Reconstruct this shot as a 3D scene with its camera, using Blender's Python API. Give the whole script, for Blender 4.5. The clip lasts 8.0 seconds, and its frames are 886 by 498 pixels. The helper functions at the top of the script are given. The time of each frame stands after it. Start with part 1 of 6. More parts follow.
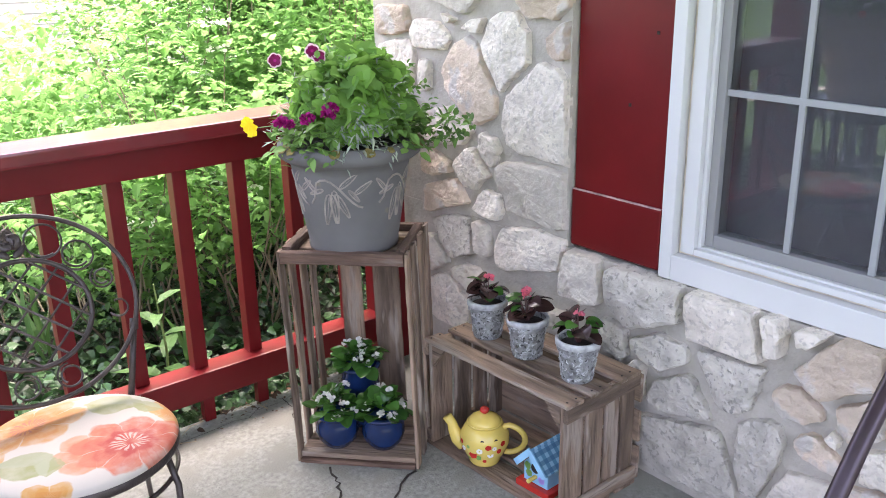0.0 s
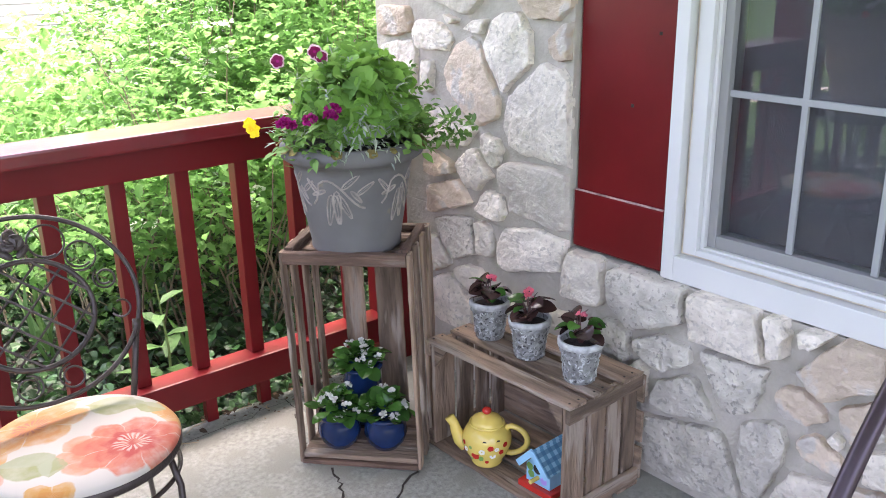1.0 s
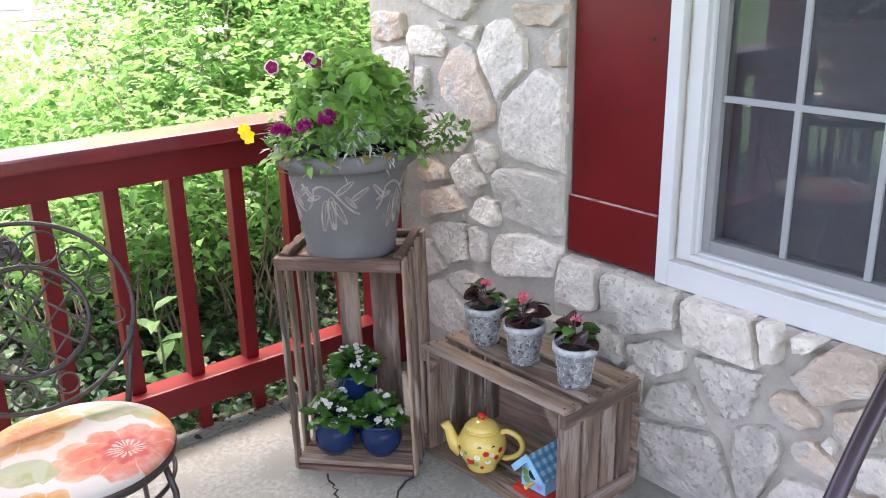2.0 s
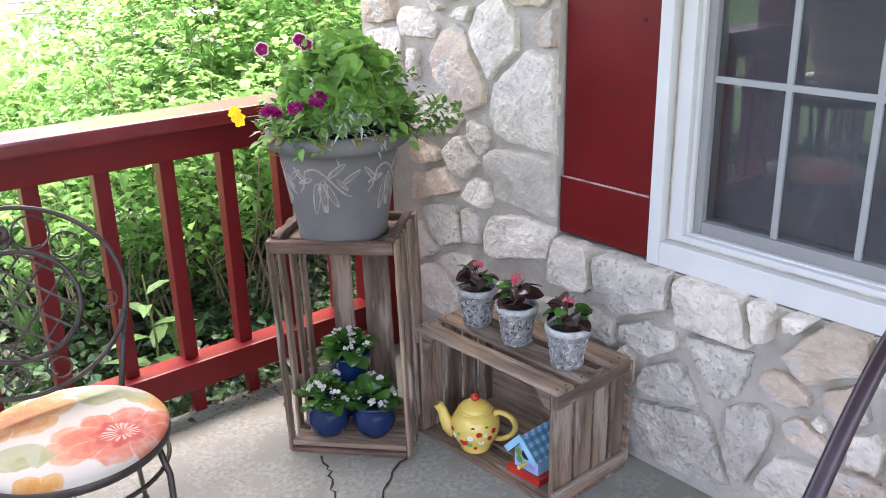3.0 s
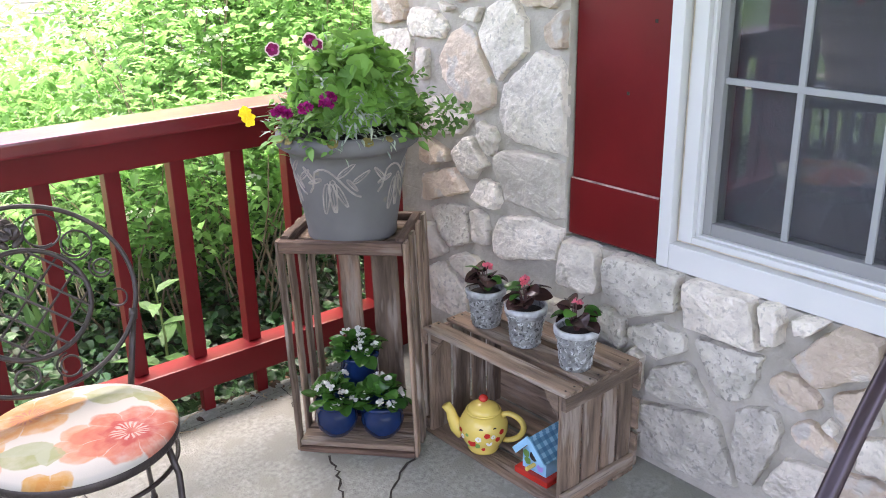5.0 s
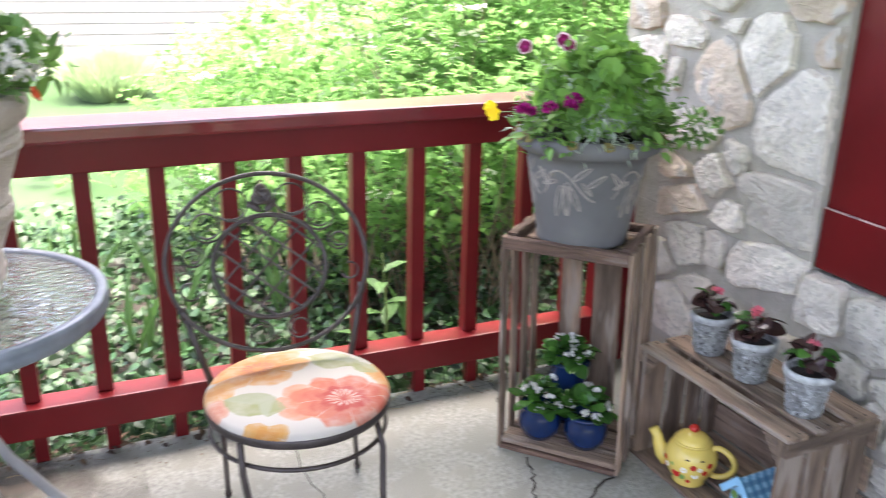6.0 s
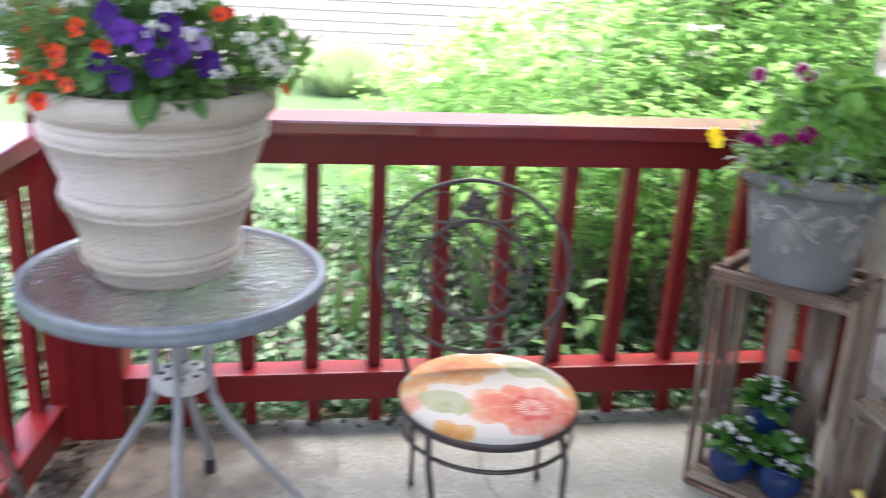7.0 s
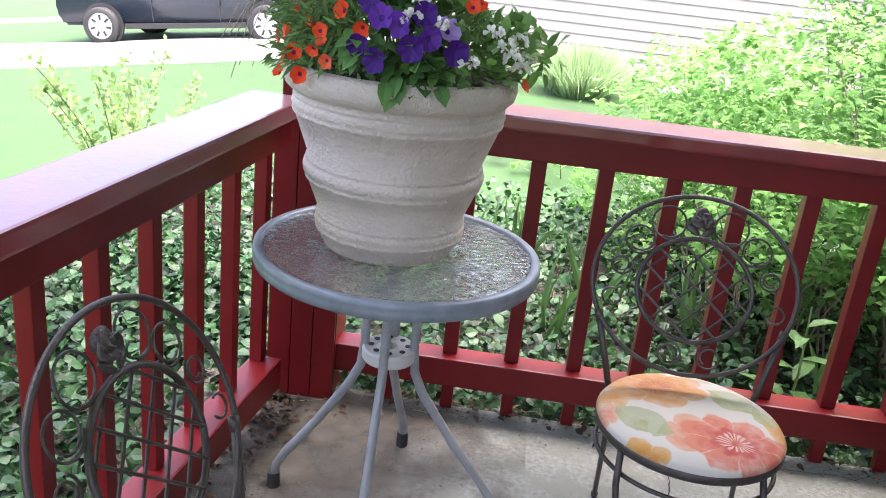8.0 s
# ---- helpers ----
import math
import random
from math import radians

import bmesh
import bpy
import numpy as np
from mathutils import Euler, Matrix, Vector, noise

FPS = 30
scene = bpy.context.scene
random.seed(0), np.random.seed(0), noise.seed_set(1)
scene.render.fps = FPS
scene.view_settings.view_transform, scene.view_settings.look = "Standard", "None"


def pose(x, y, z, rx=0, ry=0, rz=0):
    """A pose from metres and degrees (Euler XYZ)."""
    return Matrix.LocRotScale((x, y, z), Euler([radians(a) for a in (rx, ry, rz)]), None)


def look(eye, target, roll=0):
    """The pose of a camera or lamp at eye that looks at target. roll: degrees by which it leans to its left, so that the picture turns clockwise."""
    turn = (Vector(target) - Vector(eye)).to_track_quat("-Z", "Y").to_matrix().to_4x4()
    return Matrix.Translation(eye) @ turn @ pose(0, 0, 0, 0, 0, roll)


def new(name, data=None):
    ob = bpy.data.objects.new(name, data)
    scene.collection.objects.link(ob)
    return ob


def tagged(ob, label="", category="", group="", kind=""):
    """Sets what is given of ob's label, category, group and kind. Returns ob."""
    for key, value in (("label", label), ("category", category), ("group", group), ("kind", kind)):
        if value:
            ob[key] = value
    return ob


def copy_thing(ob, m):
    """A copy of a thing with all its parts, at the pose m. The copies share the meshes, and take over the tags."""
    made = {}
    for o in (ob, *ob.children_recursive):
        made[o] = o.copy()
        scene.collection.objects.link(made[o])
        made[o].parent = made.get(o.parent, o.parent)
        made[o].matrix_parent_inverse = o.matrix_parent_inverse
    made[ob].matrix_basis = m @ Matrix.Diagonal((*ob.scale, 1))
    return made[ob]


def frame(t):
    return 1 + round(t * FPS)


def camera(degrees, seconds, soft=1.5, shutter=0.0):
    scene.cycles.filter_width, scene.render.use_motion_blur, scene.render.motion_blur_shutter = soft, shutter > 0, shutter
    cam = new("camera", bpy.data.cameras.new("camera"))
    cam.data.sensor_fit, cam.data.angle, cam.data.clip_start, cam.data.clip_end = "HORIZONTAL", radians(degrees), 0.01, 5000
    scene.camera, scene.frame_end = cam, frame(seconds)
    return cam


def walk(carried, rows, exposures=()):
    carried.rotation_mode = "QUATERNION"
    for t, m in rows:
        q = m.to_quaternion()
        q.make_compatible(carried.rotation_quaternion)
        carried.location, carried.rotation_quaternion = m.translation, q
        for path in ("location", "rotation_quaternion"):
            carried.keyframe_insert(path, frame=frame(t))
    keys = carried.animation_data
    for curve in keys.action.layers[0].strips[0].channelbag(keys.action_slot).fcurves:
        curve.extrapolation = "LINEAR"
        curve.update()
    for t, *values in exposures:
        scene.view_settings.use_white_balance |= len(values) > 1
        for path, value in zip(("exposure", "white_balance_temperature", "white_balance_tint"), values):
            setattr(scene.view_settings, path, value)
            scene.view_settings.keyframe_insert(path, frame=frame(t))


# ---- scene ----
cam = camera(53.61, 8.0, soft=1.0, shutter=0.5)
PATH = [
    (0, pose(-0.039, -2.180, 1.291, 70.96, 1.04, -39.35)),
    (0.5, pose(-0.040, -2.181, 1.291, 70.94, 1.17, -39.37)),
    (1, pose(-0.039, -2.180, 1.291, 71.01, 1.07, -39.20)),
    (1.5, pose(-0.040, -2.181, 1.292, 71.74, 1.06, -39.33)),
    (3, pose(-0.040, -2.183, 1.292, 70.18, 1.25, -40.13)),
    (3.5, pose(-0.038, -2.179, 1.290, 70.21, 1.24, -39.84)),
    (4, pose(-0.041, -2.181, 1.292, 70.20, 1.14, -39.49)),
    (5.3, pose(-0.041, -2.181, 1.292, 70.25, 1.14, -39.52)),
    (5.4, pose(-0.041, -2.181, 1.292, 70.30, 1.14, -39.19)),
    (5.5, pose(-0.044, -2.180, 1.290, 70.56, 1.04, -37.68)),
    (5.8, pose(-0.042, -2.169, 1.283, 70.55, -0.33, -28.83)),
    (6, pose(-0.040, -2.162, 1.279, 70.55, -1.17, -23.41)),
    (6.25, pose(-0.041, -2.163, 1.281, 70.52, -1.47, -21.25)),
    (6.5, pose(-0.042, -2.164, 1.285, 70.47, -1.92, -17.99)),
    (6.75, pose(-0.046, -2.168, 1.288, 70.49, -2.23, -15.36)),
    (7, pose(-0.055, -2.177, 1.296, 70.54, -3.01, -8.91)),
    (7.25, pose(-0.061, -2.179, 1.297, 69.95, -4.34, -1.41)),
    (7.5, pose(-0.064, -2.181, 1.298, 69.68, -4.94, 1.96)),
    (7.75, pose(-0.069, -2.178, 1.292, 69.48, -5.67, 5.84)),
    (8, pose(-0.069, -2.177, 1.291, 69.44, -5.82, 6.64)),
]
walk(cam, PATH, ((0.0, 3.78, 6900, 22), (5.3, 3.78, 6900, 21), (6.0, 3.74, 6800, 18), (6.6, 3.65, 6650, 17), (7.3, 3.5, 6550, 17), (8.0, 3.22, 6550, 17)))

# ---- light ----
world = bpy.data.worlds.new("overcast_sky")
scene.world = world
world.use_nodes = True
sky = world.node_tree.nodes.new("ShaderNodeTexSky")
sky.sky_type = "NISHITA"
sky.sun_disc = False
sky.sun_elevation = radians(80)
sky.sun_rotation = radians(99)
sky.air_density = 0.7
sky.dust_density = 6.0
sky_bg = world.node_tree.nodes["Background"]
world.node_tree.links.new(sky.outputs[0], sky_bg.inputs[0])
sky_bg.inputs[1].default_value = 0.15
sun = new("sun", bpy.data.lights.new("sun", "SUN"))
sun.data.energy = 2.5
sun.data.angle = radians(80)
sun.data.color = (1.0, 0.97, 0.92)
sun.matrix_world = look((1.3, -0.2, 8.0), (0, 0, 0))

# ---- materials ----
def material(name, color, rough=0.6, metal=0.0, vary=0.15, scale=8.0, bump=0.2, bump_scale=60.0, spots=None, hue=0.0):
    m = bpy.data.materials.new(name)
    m.use_nodes = True
    nt = m.node_tree
    b = nt.nodes["Principled BSDF"]
    b.inputs["Roughness"].default_value = rough
    b.inputs["Metallic"].default_value = metal
    tc = nt.nodes.new("ShaderNodeTexCoord")
    n1 = nt.nodes.new("ShaderNodeTexNoise")
    n1.inputs["Scale"].default_value = scale
    n1.inputs["Detail"].default_value = 5
    nt.links.new(tc.outputs["Object"], n1.inputs["Vector"])
    ramp = nt.nodes.new("ShaderNodeValToRGB")
    c = Vector(color)
    dark = c * (1 - vary)
    light = c * (1 + vary)
    ramp.color_ramp.elements[0].position = 0.3
    ramp.color_ramp.elements[1].position = 0.7
    ramp.color_ramp.elements[0].color = (*dark, 1)
    ramp.color_ramp.elements[1].color = (*[min(1, v) for v in light], 1)
    nt.links.new(n1.outputs["Fac"], ramp.inputs["Fac"])
    out = ramp.outputs["Color"]
    if hue:
        info = nt.nodes.new("ShaderNodeObjectInfo")
        hsv = nt.nodes.new("ShaderNodeHueSaturation")
        mr = nt.nodes.new("ShaderNodeMapRange")
        mr.inputs["To Min"].default_value = 1 - hue
        mr.inputs["To Max"].default_value = 1 + hue
        nt.links.new(info.outputs["Random"], mr.inputs["Value"])
        nt.links.new(mr.outputs["Result"], hsv.inputs["Value"])
        nt.links.new(out, hsv.inputs["Color"])
        out = hsv.outputs["Color"]
    if spots:
        n3 = nt.nodes.new("ShaderNodeTexNoise")
        n3.inputs["Scale"].default_value = spots[1]
        n3.inputs["Detail"].default_value = 3
        nt.links.new(tc.outputs["Object"], n3.inputs["Vector"])
        r3 = nt.nodes.new("ShaderNodeValToRGB")
        r3.color_ramp.elements[0].position = spots[2]
        r3.color_ramp.elements[1].position = min(1, spots[2] + 0.08)
        nt.links.new(n3.outputs["Fac"], r3.inputs["Fac"])
        mix = nt.nodes.new("ShaderNodeMix")
        mix.data_type = "RGBA"
        mix.inputs["B"].default_value = (*spots[0], 1)
        nt.links.new(r3.outputs["Color"], mix.inputs["Factor"])
        nt.links.new(out, mix.inputs["A"])
        out = mix.outputs["Result"]
    nt.links.new(out, b.inputs["Base Color"])
    if bump:
        n2 = nt.nodes.new("ShaderNodeTexNoise")
        n2.inputs["Scale"].default_value = bump_scale
        n2.inputs["Detail"].default_value = 6
        nt.links.new(tc.outputs["Object"], n2.inputs["Vector"])
        bp = nt.nodes.new("ShaderNodeBump")
        bp.inputs["Strength"].default_value = bump
        bp.inputs["Distance"].default_value = 0.01
        nt.links.new(n2.outputs["Fac"], bp.inputs["Height"])
        nt.links.new(bp.outputs["Normal"], b.inputs["Normal"])
    return m


def leaf_material(name, color, vary=0.35, trans=0.35, rough=0.6, gloss=0.3):
    m = bpy.data.materials.new(name)
    m.use_nodes = True
    nt = m.node_tree
    b = nt.nodes["Principled BSDF"]
    b.inputs["Roughness"].default_value = rough
    b.inputs["Specular IOR Level"].default_value = gloss
    geo = nt.nodes.new("ShaderNodeNewGeometry")
    ramp = nt.nodes.new("ShaderNodeValToRGB")
    c = Vector(color)
    ramp.color_ramp.elements[0].color = (*(c * (1 - vary)), 1)
    ramp.color_ramp.elements[1].color = (c[0] * (1 + 1.3 * vary), c[1] * (1 + vary), c[2] * (1 + 0.5 * vary), 1)
    nt.links.new(geo.outputs["Random Per Island"], ramp.inputs["Fac"])
    nt.links.new(ramp.outputs["Color"], b.inputs["Base Color"])
    tr = nt.nodes.new("ShaderNodeBsdfTranslucent")
    nt.links.new(ramp.outputs["Color"], tr.inputs["Color"])
    mx = nt.nodes.new("ShaderNodeMixShader")
    mx.inputs[0].default_value = trans
    nt.links.new(b.outputs[0], mx.inputs[1])
    nt.links.new(tr.outputs[0], mx.inputs[2])
    nt.links.new(mx.outputs[0], nt.nodes["Material Output"].inputs["Surface"])
    return m


RED = material("red_paint", (0.135, 0.0075, 0.009), 0.36, vary=0.16, scale=5, bump=0.05, bump_scale=40)
RED.node_tree.nodes["Principled BSDF"].inputs["Specular IOR Level"].default_value = 0.28


def coat(m, weight, rough):
    b = m.node_tree.nodes["Principled BSDF"]
    b.inputs["Coat Weight"].default_value = weight
    b.inputs["Coat Roughness"].default_value = rough
    b.inputs["Coat IOR"].default_value = 1.65


RED_CAP = material("red_paint_worn_sheen", (0.17, 0.014, 0.017), 0.25, vary=0.2, scale=6, bump=0.12, bump_scale=50)
coat(RED_CAP, 0.6, 0.12)
RED_CAP.node_tree.nodes["Principled BSDF"].inputs["Specular IOR Level"].default_value = 0.2
# Pinkish sheen stands in for sky glare along the tops of the caps.
RED_CAP.node_tree.nodes["Principled BSDF"].inputs["Sheen Weight"].default_value = 0.35
RED_CAP.node_tree.nodes["Principled BSDF"].inputs["Sheen Roughness"].default_value = 0.4
RED_CAP.node_tree.nodes["Principled BSDF"].inputs["Sheen Tint"].default_value = (1.0, 0.86, 0.86, 1)
STONE_MORTAR = material("mortar", (0.42, 0.385, 0.325), 0.95, vary=0.14, scale=14, bump=0.6, bump_scale=70)
STONE_GREY = material("limestone_grey", (0.62, 0.56, 0.475), 0.9, vary=0.16, scale=22, bump=0.75, bump_scale=75, hue=0.2, spots=((0.5, 0.455, 0.39), 70.0, 0.56))
def fracture(m, scale, strength):
    """Chipped facets on top of the grain."""
    nt = m.node_tree
    tc = next(n for n in nt.nodes if n.type == "TEX_COORD")
    old = next(n for n in nt.nodes if n.type == "BUMP")
    warp = nt.nodes.new("ShaderNodeTexNoise")
    warp.inputs["Scale"].default_value = 30
    nt.links.new(tc.outputs["Object"], warp.inputs["Vector"])
    add = nt.nodes.new("ShaderNodeVectorMath")
    add.operation = "MULTIPLY_ADD"
    add.inputs[1].default_value = (0.05, 0.05, 0.05)
    nt.links.new(warp.outputs["Color"], add.inputs[0])
    nt.links.new(tc.outputs["Object"], add.inputs[2])
    vor = nt.nodes.new("ShaderNodeTexVoronoi")
    vor.inputs["Scale"].default_value = scale
    nt.links.new(add.outputs[0], vor.inputs["Vector"])
    bp = nt.nodes.new("ShaderNodeBump")
    bp.inputs["Strength"].default_value = strength
    bp.inputs["Distance"].default_value = 0.012
    nt.links.new(vor.outputs["Distance"], bp.inputs["Height"])
    nt.links.new(bp.outputs["Normal"], old.inputs["Normal"])


fracture(STONE_GREY, 34.0, 0.22)
STONE_BLUE = material("limestone_blue", (0.48, 0.445, 0.38), 0.9, vary=0.2, scale=22, bump=0.75, bump_scale=75, hue=0.14, spots=((0.31, 0.29, 0.255), 75.0, 0.57))
fracture(STONE_BLUE, 34.0, 0.22)
STONE_TAN = material("limestone_tan", (0.54, 0.435, 0.335), 0.9, vary=0.16, scale=14, bump=0.75, bump_scale=75, hue=0.14, spots=((0.5, 0.455, 0.4), 14.0, 0.54))
fracture(STONE_TAN, 30.0, 0.22)
CONCRETE = material("concrete", (0.25, 0.249, 0.218), 0.85, vary=0.24, scale=75, bump=0.4, bump_scale=170, spots=((0.225, 0.222, 0.19), 8.5, 0.5))
DRIVE = material("driveway_concrete", (0.32, 0.31, 0.3), 0.85, vary=0.06, scale=1, bump=0.1)
WHITE = material("white_vinyl", (0.585, 0.58, 0.56), 0.4, vary=0.03, scale=4, bump=0.03)
SASH = material("grey_sash", (0.25, 0.245, 0.24), 0.4, vary=0.04, scale=4, bump=0.02)
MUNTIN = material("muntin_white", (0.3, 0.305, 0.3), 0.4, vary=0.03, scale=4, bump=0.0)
CAULK = material("aged_caulk", (0.55, 0.47, 0.36), 0.7, vary=0.3, scale=20, bump=0.1)
PALE_EDGE = material("worn_lit_edge", (0.42, 0.27, 0.25), 0.6, vary=0.4, scale=40, bump=0.1)
ROOM = material("dim_room", (0.10, 0.10, 0.105), 0.9, vary=0.5, scale=3, bump=0.0)
SIDING = material("cream_siding", (0.29, 0.262, 0.243), 0.6, vary=0.04, scale=2, bump=0.05)
ROOF = material("roof_shingle", (0.12, 0.11, 0.1), 0.9, vary=0.2, scale=10, bump=0.4)
GREY_POT = material("grey_clay", (0.13, 0.125, 0.118), 0.75, vary=0.18, scale=7, bump=0.15, spots=((0.24, 0.2, 0.1), 14.0, 0.68))
SPRIG = material("worn_relief", (0.27, 0.235, 0.2), 0.8, vary=0.3, scale=40, bump=0.1)
CREAM_POT = material("cream_resin", (0.49, 0.415, 0.35), 0.7, vary=0.1, scale=9, bump=0.7, bump_scale=120, spots=((0.4, 0.33, 0.27), 26.0, 0.68))
IRON = material("dark_iron", (0.06, 0.047, 0.043), 0.42, 0.4, vary=0.25, scale=30, bump=0.2, bump_scale=150)
PLUM = material("plum_steel", (0.042, 0.026, 0.034), 0.3, 0.3, vary=0.12, scale=20, bump=0.05)
GREY_METAL = material("grey_enamel", (0.2, 0.225, 0.26), 0.45, 0.2, vary=0.14, scale=30, bump=0.15)
LEG_PAINT = material("leg_paint", (0.27, 0.27, 0.275), 0.5, 0.2, vary=0.12, scale=25, bump=0.1)
HUB = material("cream_plastic", (0.45, 0.43, 0.4), 0.5, vary=0.08, scale=20, bump=0.05)
BLACK = material("black_rubber", (0.02, 0.02, 0.021), 0.7, vary=0.2, scale=20, bump=0.1)
BLACK_GLOSS = material("tinted_glass", (0.01, 0.01, 0.012), 0.05, vary=0.1, scale=2, bump=0.0)
NAVY = material("navy_car_paint", (0.02, 0.028, 0.042), 0.22, 0.3, vary=0.05, scale=2, bump=0.0)
SILVER = material("silver_alloy", (0.65, 0.66, 0.68), 0.35, 0.5, vary=0.05, scale=10, bump=0.0)
SOIL = material("soil", (0.026, 0.02, 0.015), 0.95, vary=0.5, scale=40, bump=0.9, bump_scale=80)
BARK = material("bark", (0.17, 0.14, 0.095), 0.9, vary=0.3, scale=30, bump=0.4)
STEM = material("green_stem", (0.13, 0.2, 0.06), 0.6, vary=0.2, scale=30, bump=0.0)
STEM_DARK = material("dark_stem", (0.09, 0.035, 0.03), 0.6, vary=0.2, scale=30, bump=0.0)
STRAW = material("dry_straw", (0.3, 0.23, 0.13), 0.8, vary=0.3, scale=30, bump=0.0)
CRUMB = leaf_material("soil_crumb", (0.12, 0.095, 0.07), 0.5, 0.0, 0.9)
DEAD_LEAF = leaf_material("dead_leaf", (0.06, 0.04, 0.027), 0.6, 0.1, 0.8)
BLUE = material("cobalt_glaze", (0.007, 0.024, 0.082), 0.1, vary=0.35, scale=14, bump=0.05, bump_scale=20)
# Dark spots paint the shade of deep crevices into the stone colour.
EMBOSS = material("embossed_stone", (0.3, 0.305, 0.295), 0.85, vary=0.35, scale=50, bump=1.0, bump_scale=110, spots=((0.085, 0.085, 0.083), 130.0, 0.56))
EMBOSS_LIGHT = material("embossed_white", (0.43, 0.44, 0.43), 0.85, vary=0.3, scale=60, bump=0.4)
YELLOW = material("yellow_glaze", (0.72, 0.54, 0.13), 0.12, vary=0.08, scale=14, bump=0.03, spots=((0.75, 0.2, 0.03), 34.0, 0.7))
RED_GLAZE = material("red_glaze", (0.5, 0.03, 0.02), 0.2, vary=0.15, scale=20, bump=0.0)
PALE_BLUE = material("pale_blue_paint", (0.25, 0.5, 0.66), 0.5, vary=0.1, scale=20, bump=0.1)
GRASS = material("lawn_grass", (0.015, 0.05, 0.008), 0.9, vary=0.25, scale=3, bump=0.6, bump_scale=200)
LEAF = leaf_material("bush_leaf", (0.175, 0.35, 0.12), 0.22, 0.66, 0.8, 0.1)
LEAF_LIGHT = leaf_material("lime_leaf", (0.2, 0.33, 0.12), 0.3, 0.4)
# Darker than the bush leaf: shade below the bush is put into this green.
LEAF_UNDER = leaf_material("shade_tinted_leaf", (0.07, 0.15, 0.048), 0.5, 0.35, 0.6, 0.2)
LEAF_STRAP = leaf_material("strap_leaf", (0.05, 0.115, 0.035), 0.3, 0.3)
LEAF_GRASS = leaf_material("blue_grass_leaf", (0.27, 0.4, 0.22), 0.3, 0.3)
LEAF_IVY = leaf_material("ivy_leaf", (0.02, 0.06, 0.024), 0.65, 0.15, 0.42, 0.3)
LEAF_POT = leaf_material("geranium_leaf", (0.195, 0.4, 0.09), 0.35, 0.35)
LEAF_TRAIL = leaf_material("trailing_leaf", (0.14, 0.28, 0.075), 0.35, 0.25)
LEAF_SILVER = leaf_material("silver_leaf", (0.3, 0.36, 0.3), 0.3, 0.15)
LEAF_BEGONIA = leaf_material("begonia_leaf", (0.042, 0.13, 0.026), 0.4, 0.15, 0.2)
LEAF_DARK = leaf_material("bronze_leaf", (0.045, 0.025, 0.025), 0.4, 0.1, 0.25)
LEAF_FINE = leaf_material("fine_leaf", (0.12, 0.23, 0.075), 0.35, 0.25)
LEAF_PETUNIA = leaf_material("petunia_leaf", (0.09, 0.2, 0.06), 0.35, 0.25)
PETAL_WHITE = leaf_material("white_petal", (0.78, 0.78, 0.74), 0.08, 0.3)
PETAL_MAGENTA = leaf_material("magenta_petal", (0.32, 0.01, 0.16), 0.25, 0.2)
PETAL_MAROON = leaf_material("maroon_petal", (0.17, 0.006, 0.07), 0.25, 0.2)
PETAL_PINK = leaf_material("pale_pink_petal", (0.7, 0.5, 0.6), 0.1, 0.3)
PETAL_ROSE = leaf_material("rose_petal", (0.7, 0.17, 0.24), 0.25, 0.3)
PETAL_YELLOW = leaf_material("yellow_petal", (0.85, 0.62, 0.02), 0.1, 0.3)
PETAL_ORANGE = leaf_material("orange_petal", (0.6, 0.06, 0.018), 0.3, 0.15)
PETAL_CORAL = leaf_material("coral_petal", (0.68, 0.11, 0.045), 0.2, 0.3)
PETAL_PURPLE = leaf_material("purple_petal", (0.045, 0.008, 0.15), 0.25, 0.2)
PETAL_VIOLET = leaf_material("violet_petal", (0.11, 0.028, 0.3), 0.2, 0.3)
PETAL_LILAC = leaf_material("lilac_petal", (0.4, 0.27, 0.65), 0.15, 0.3)


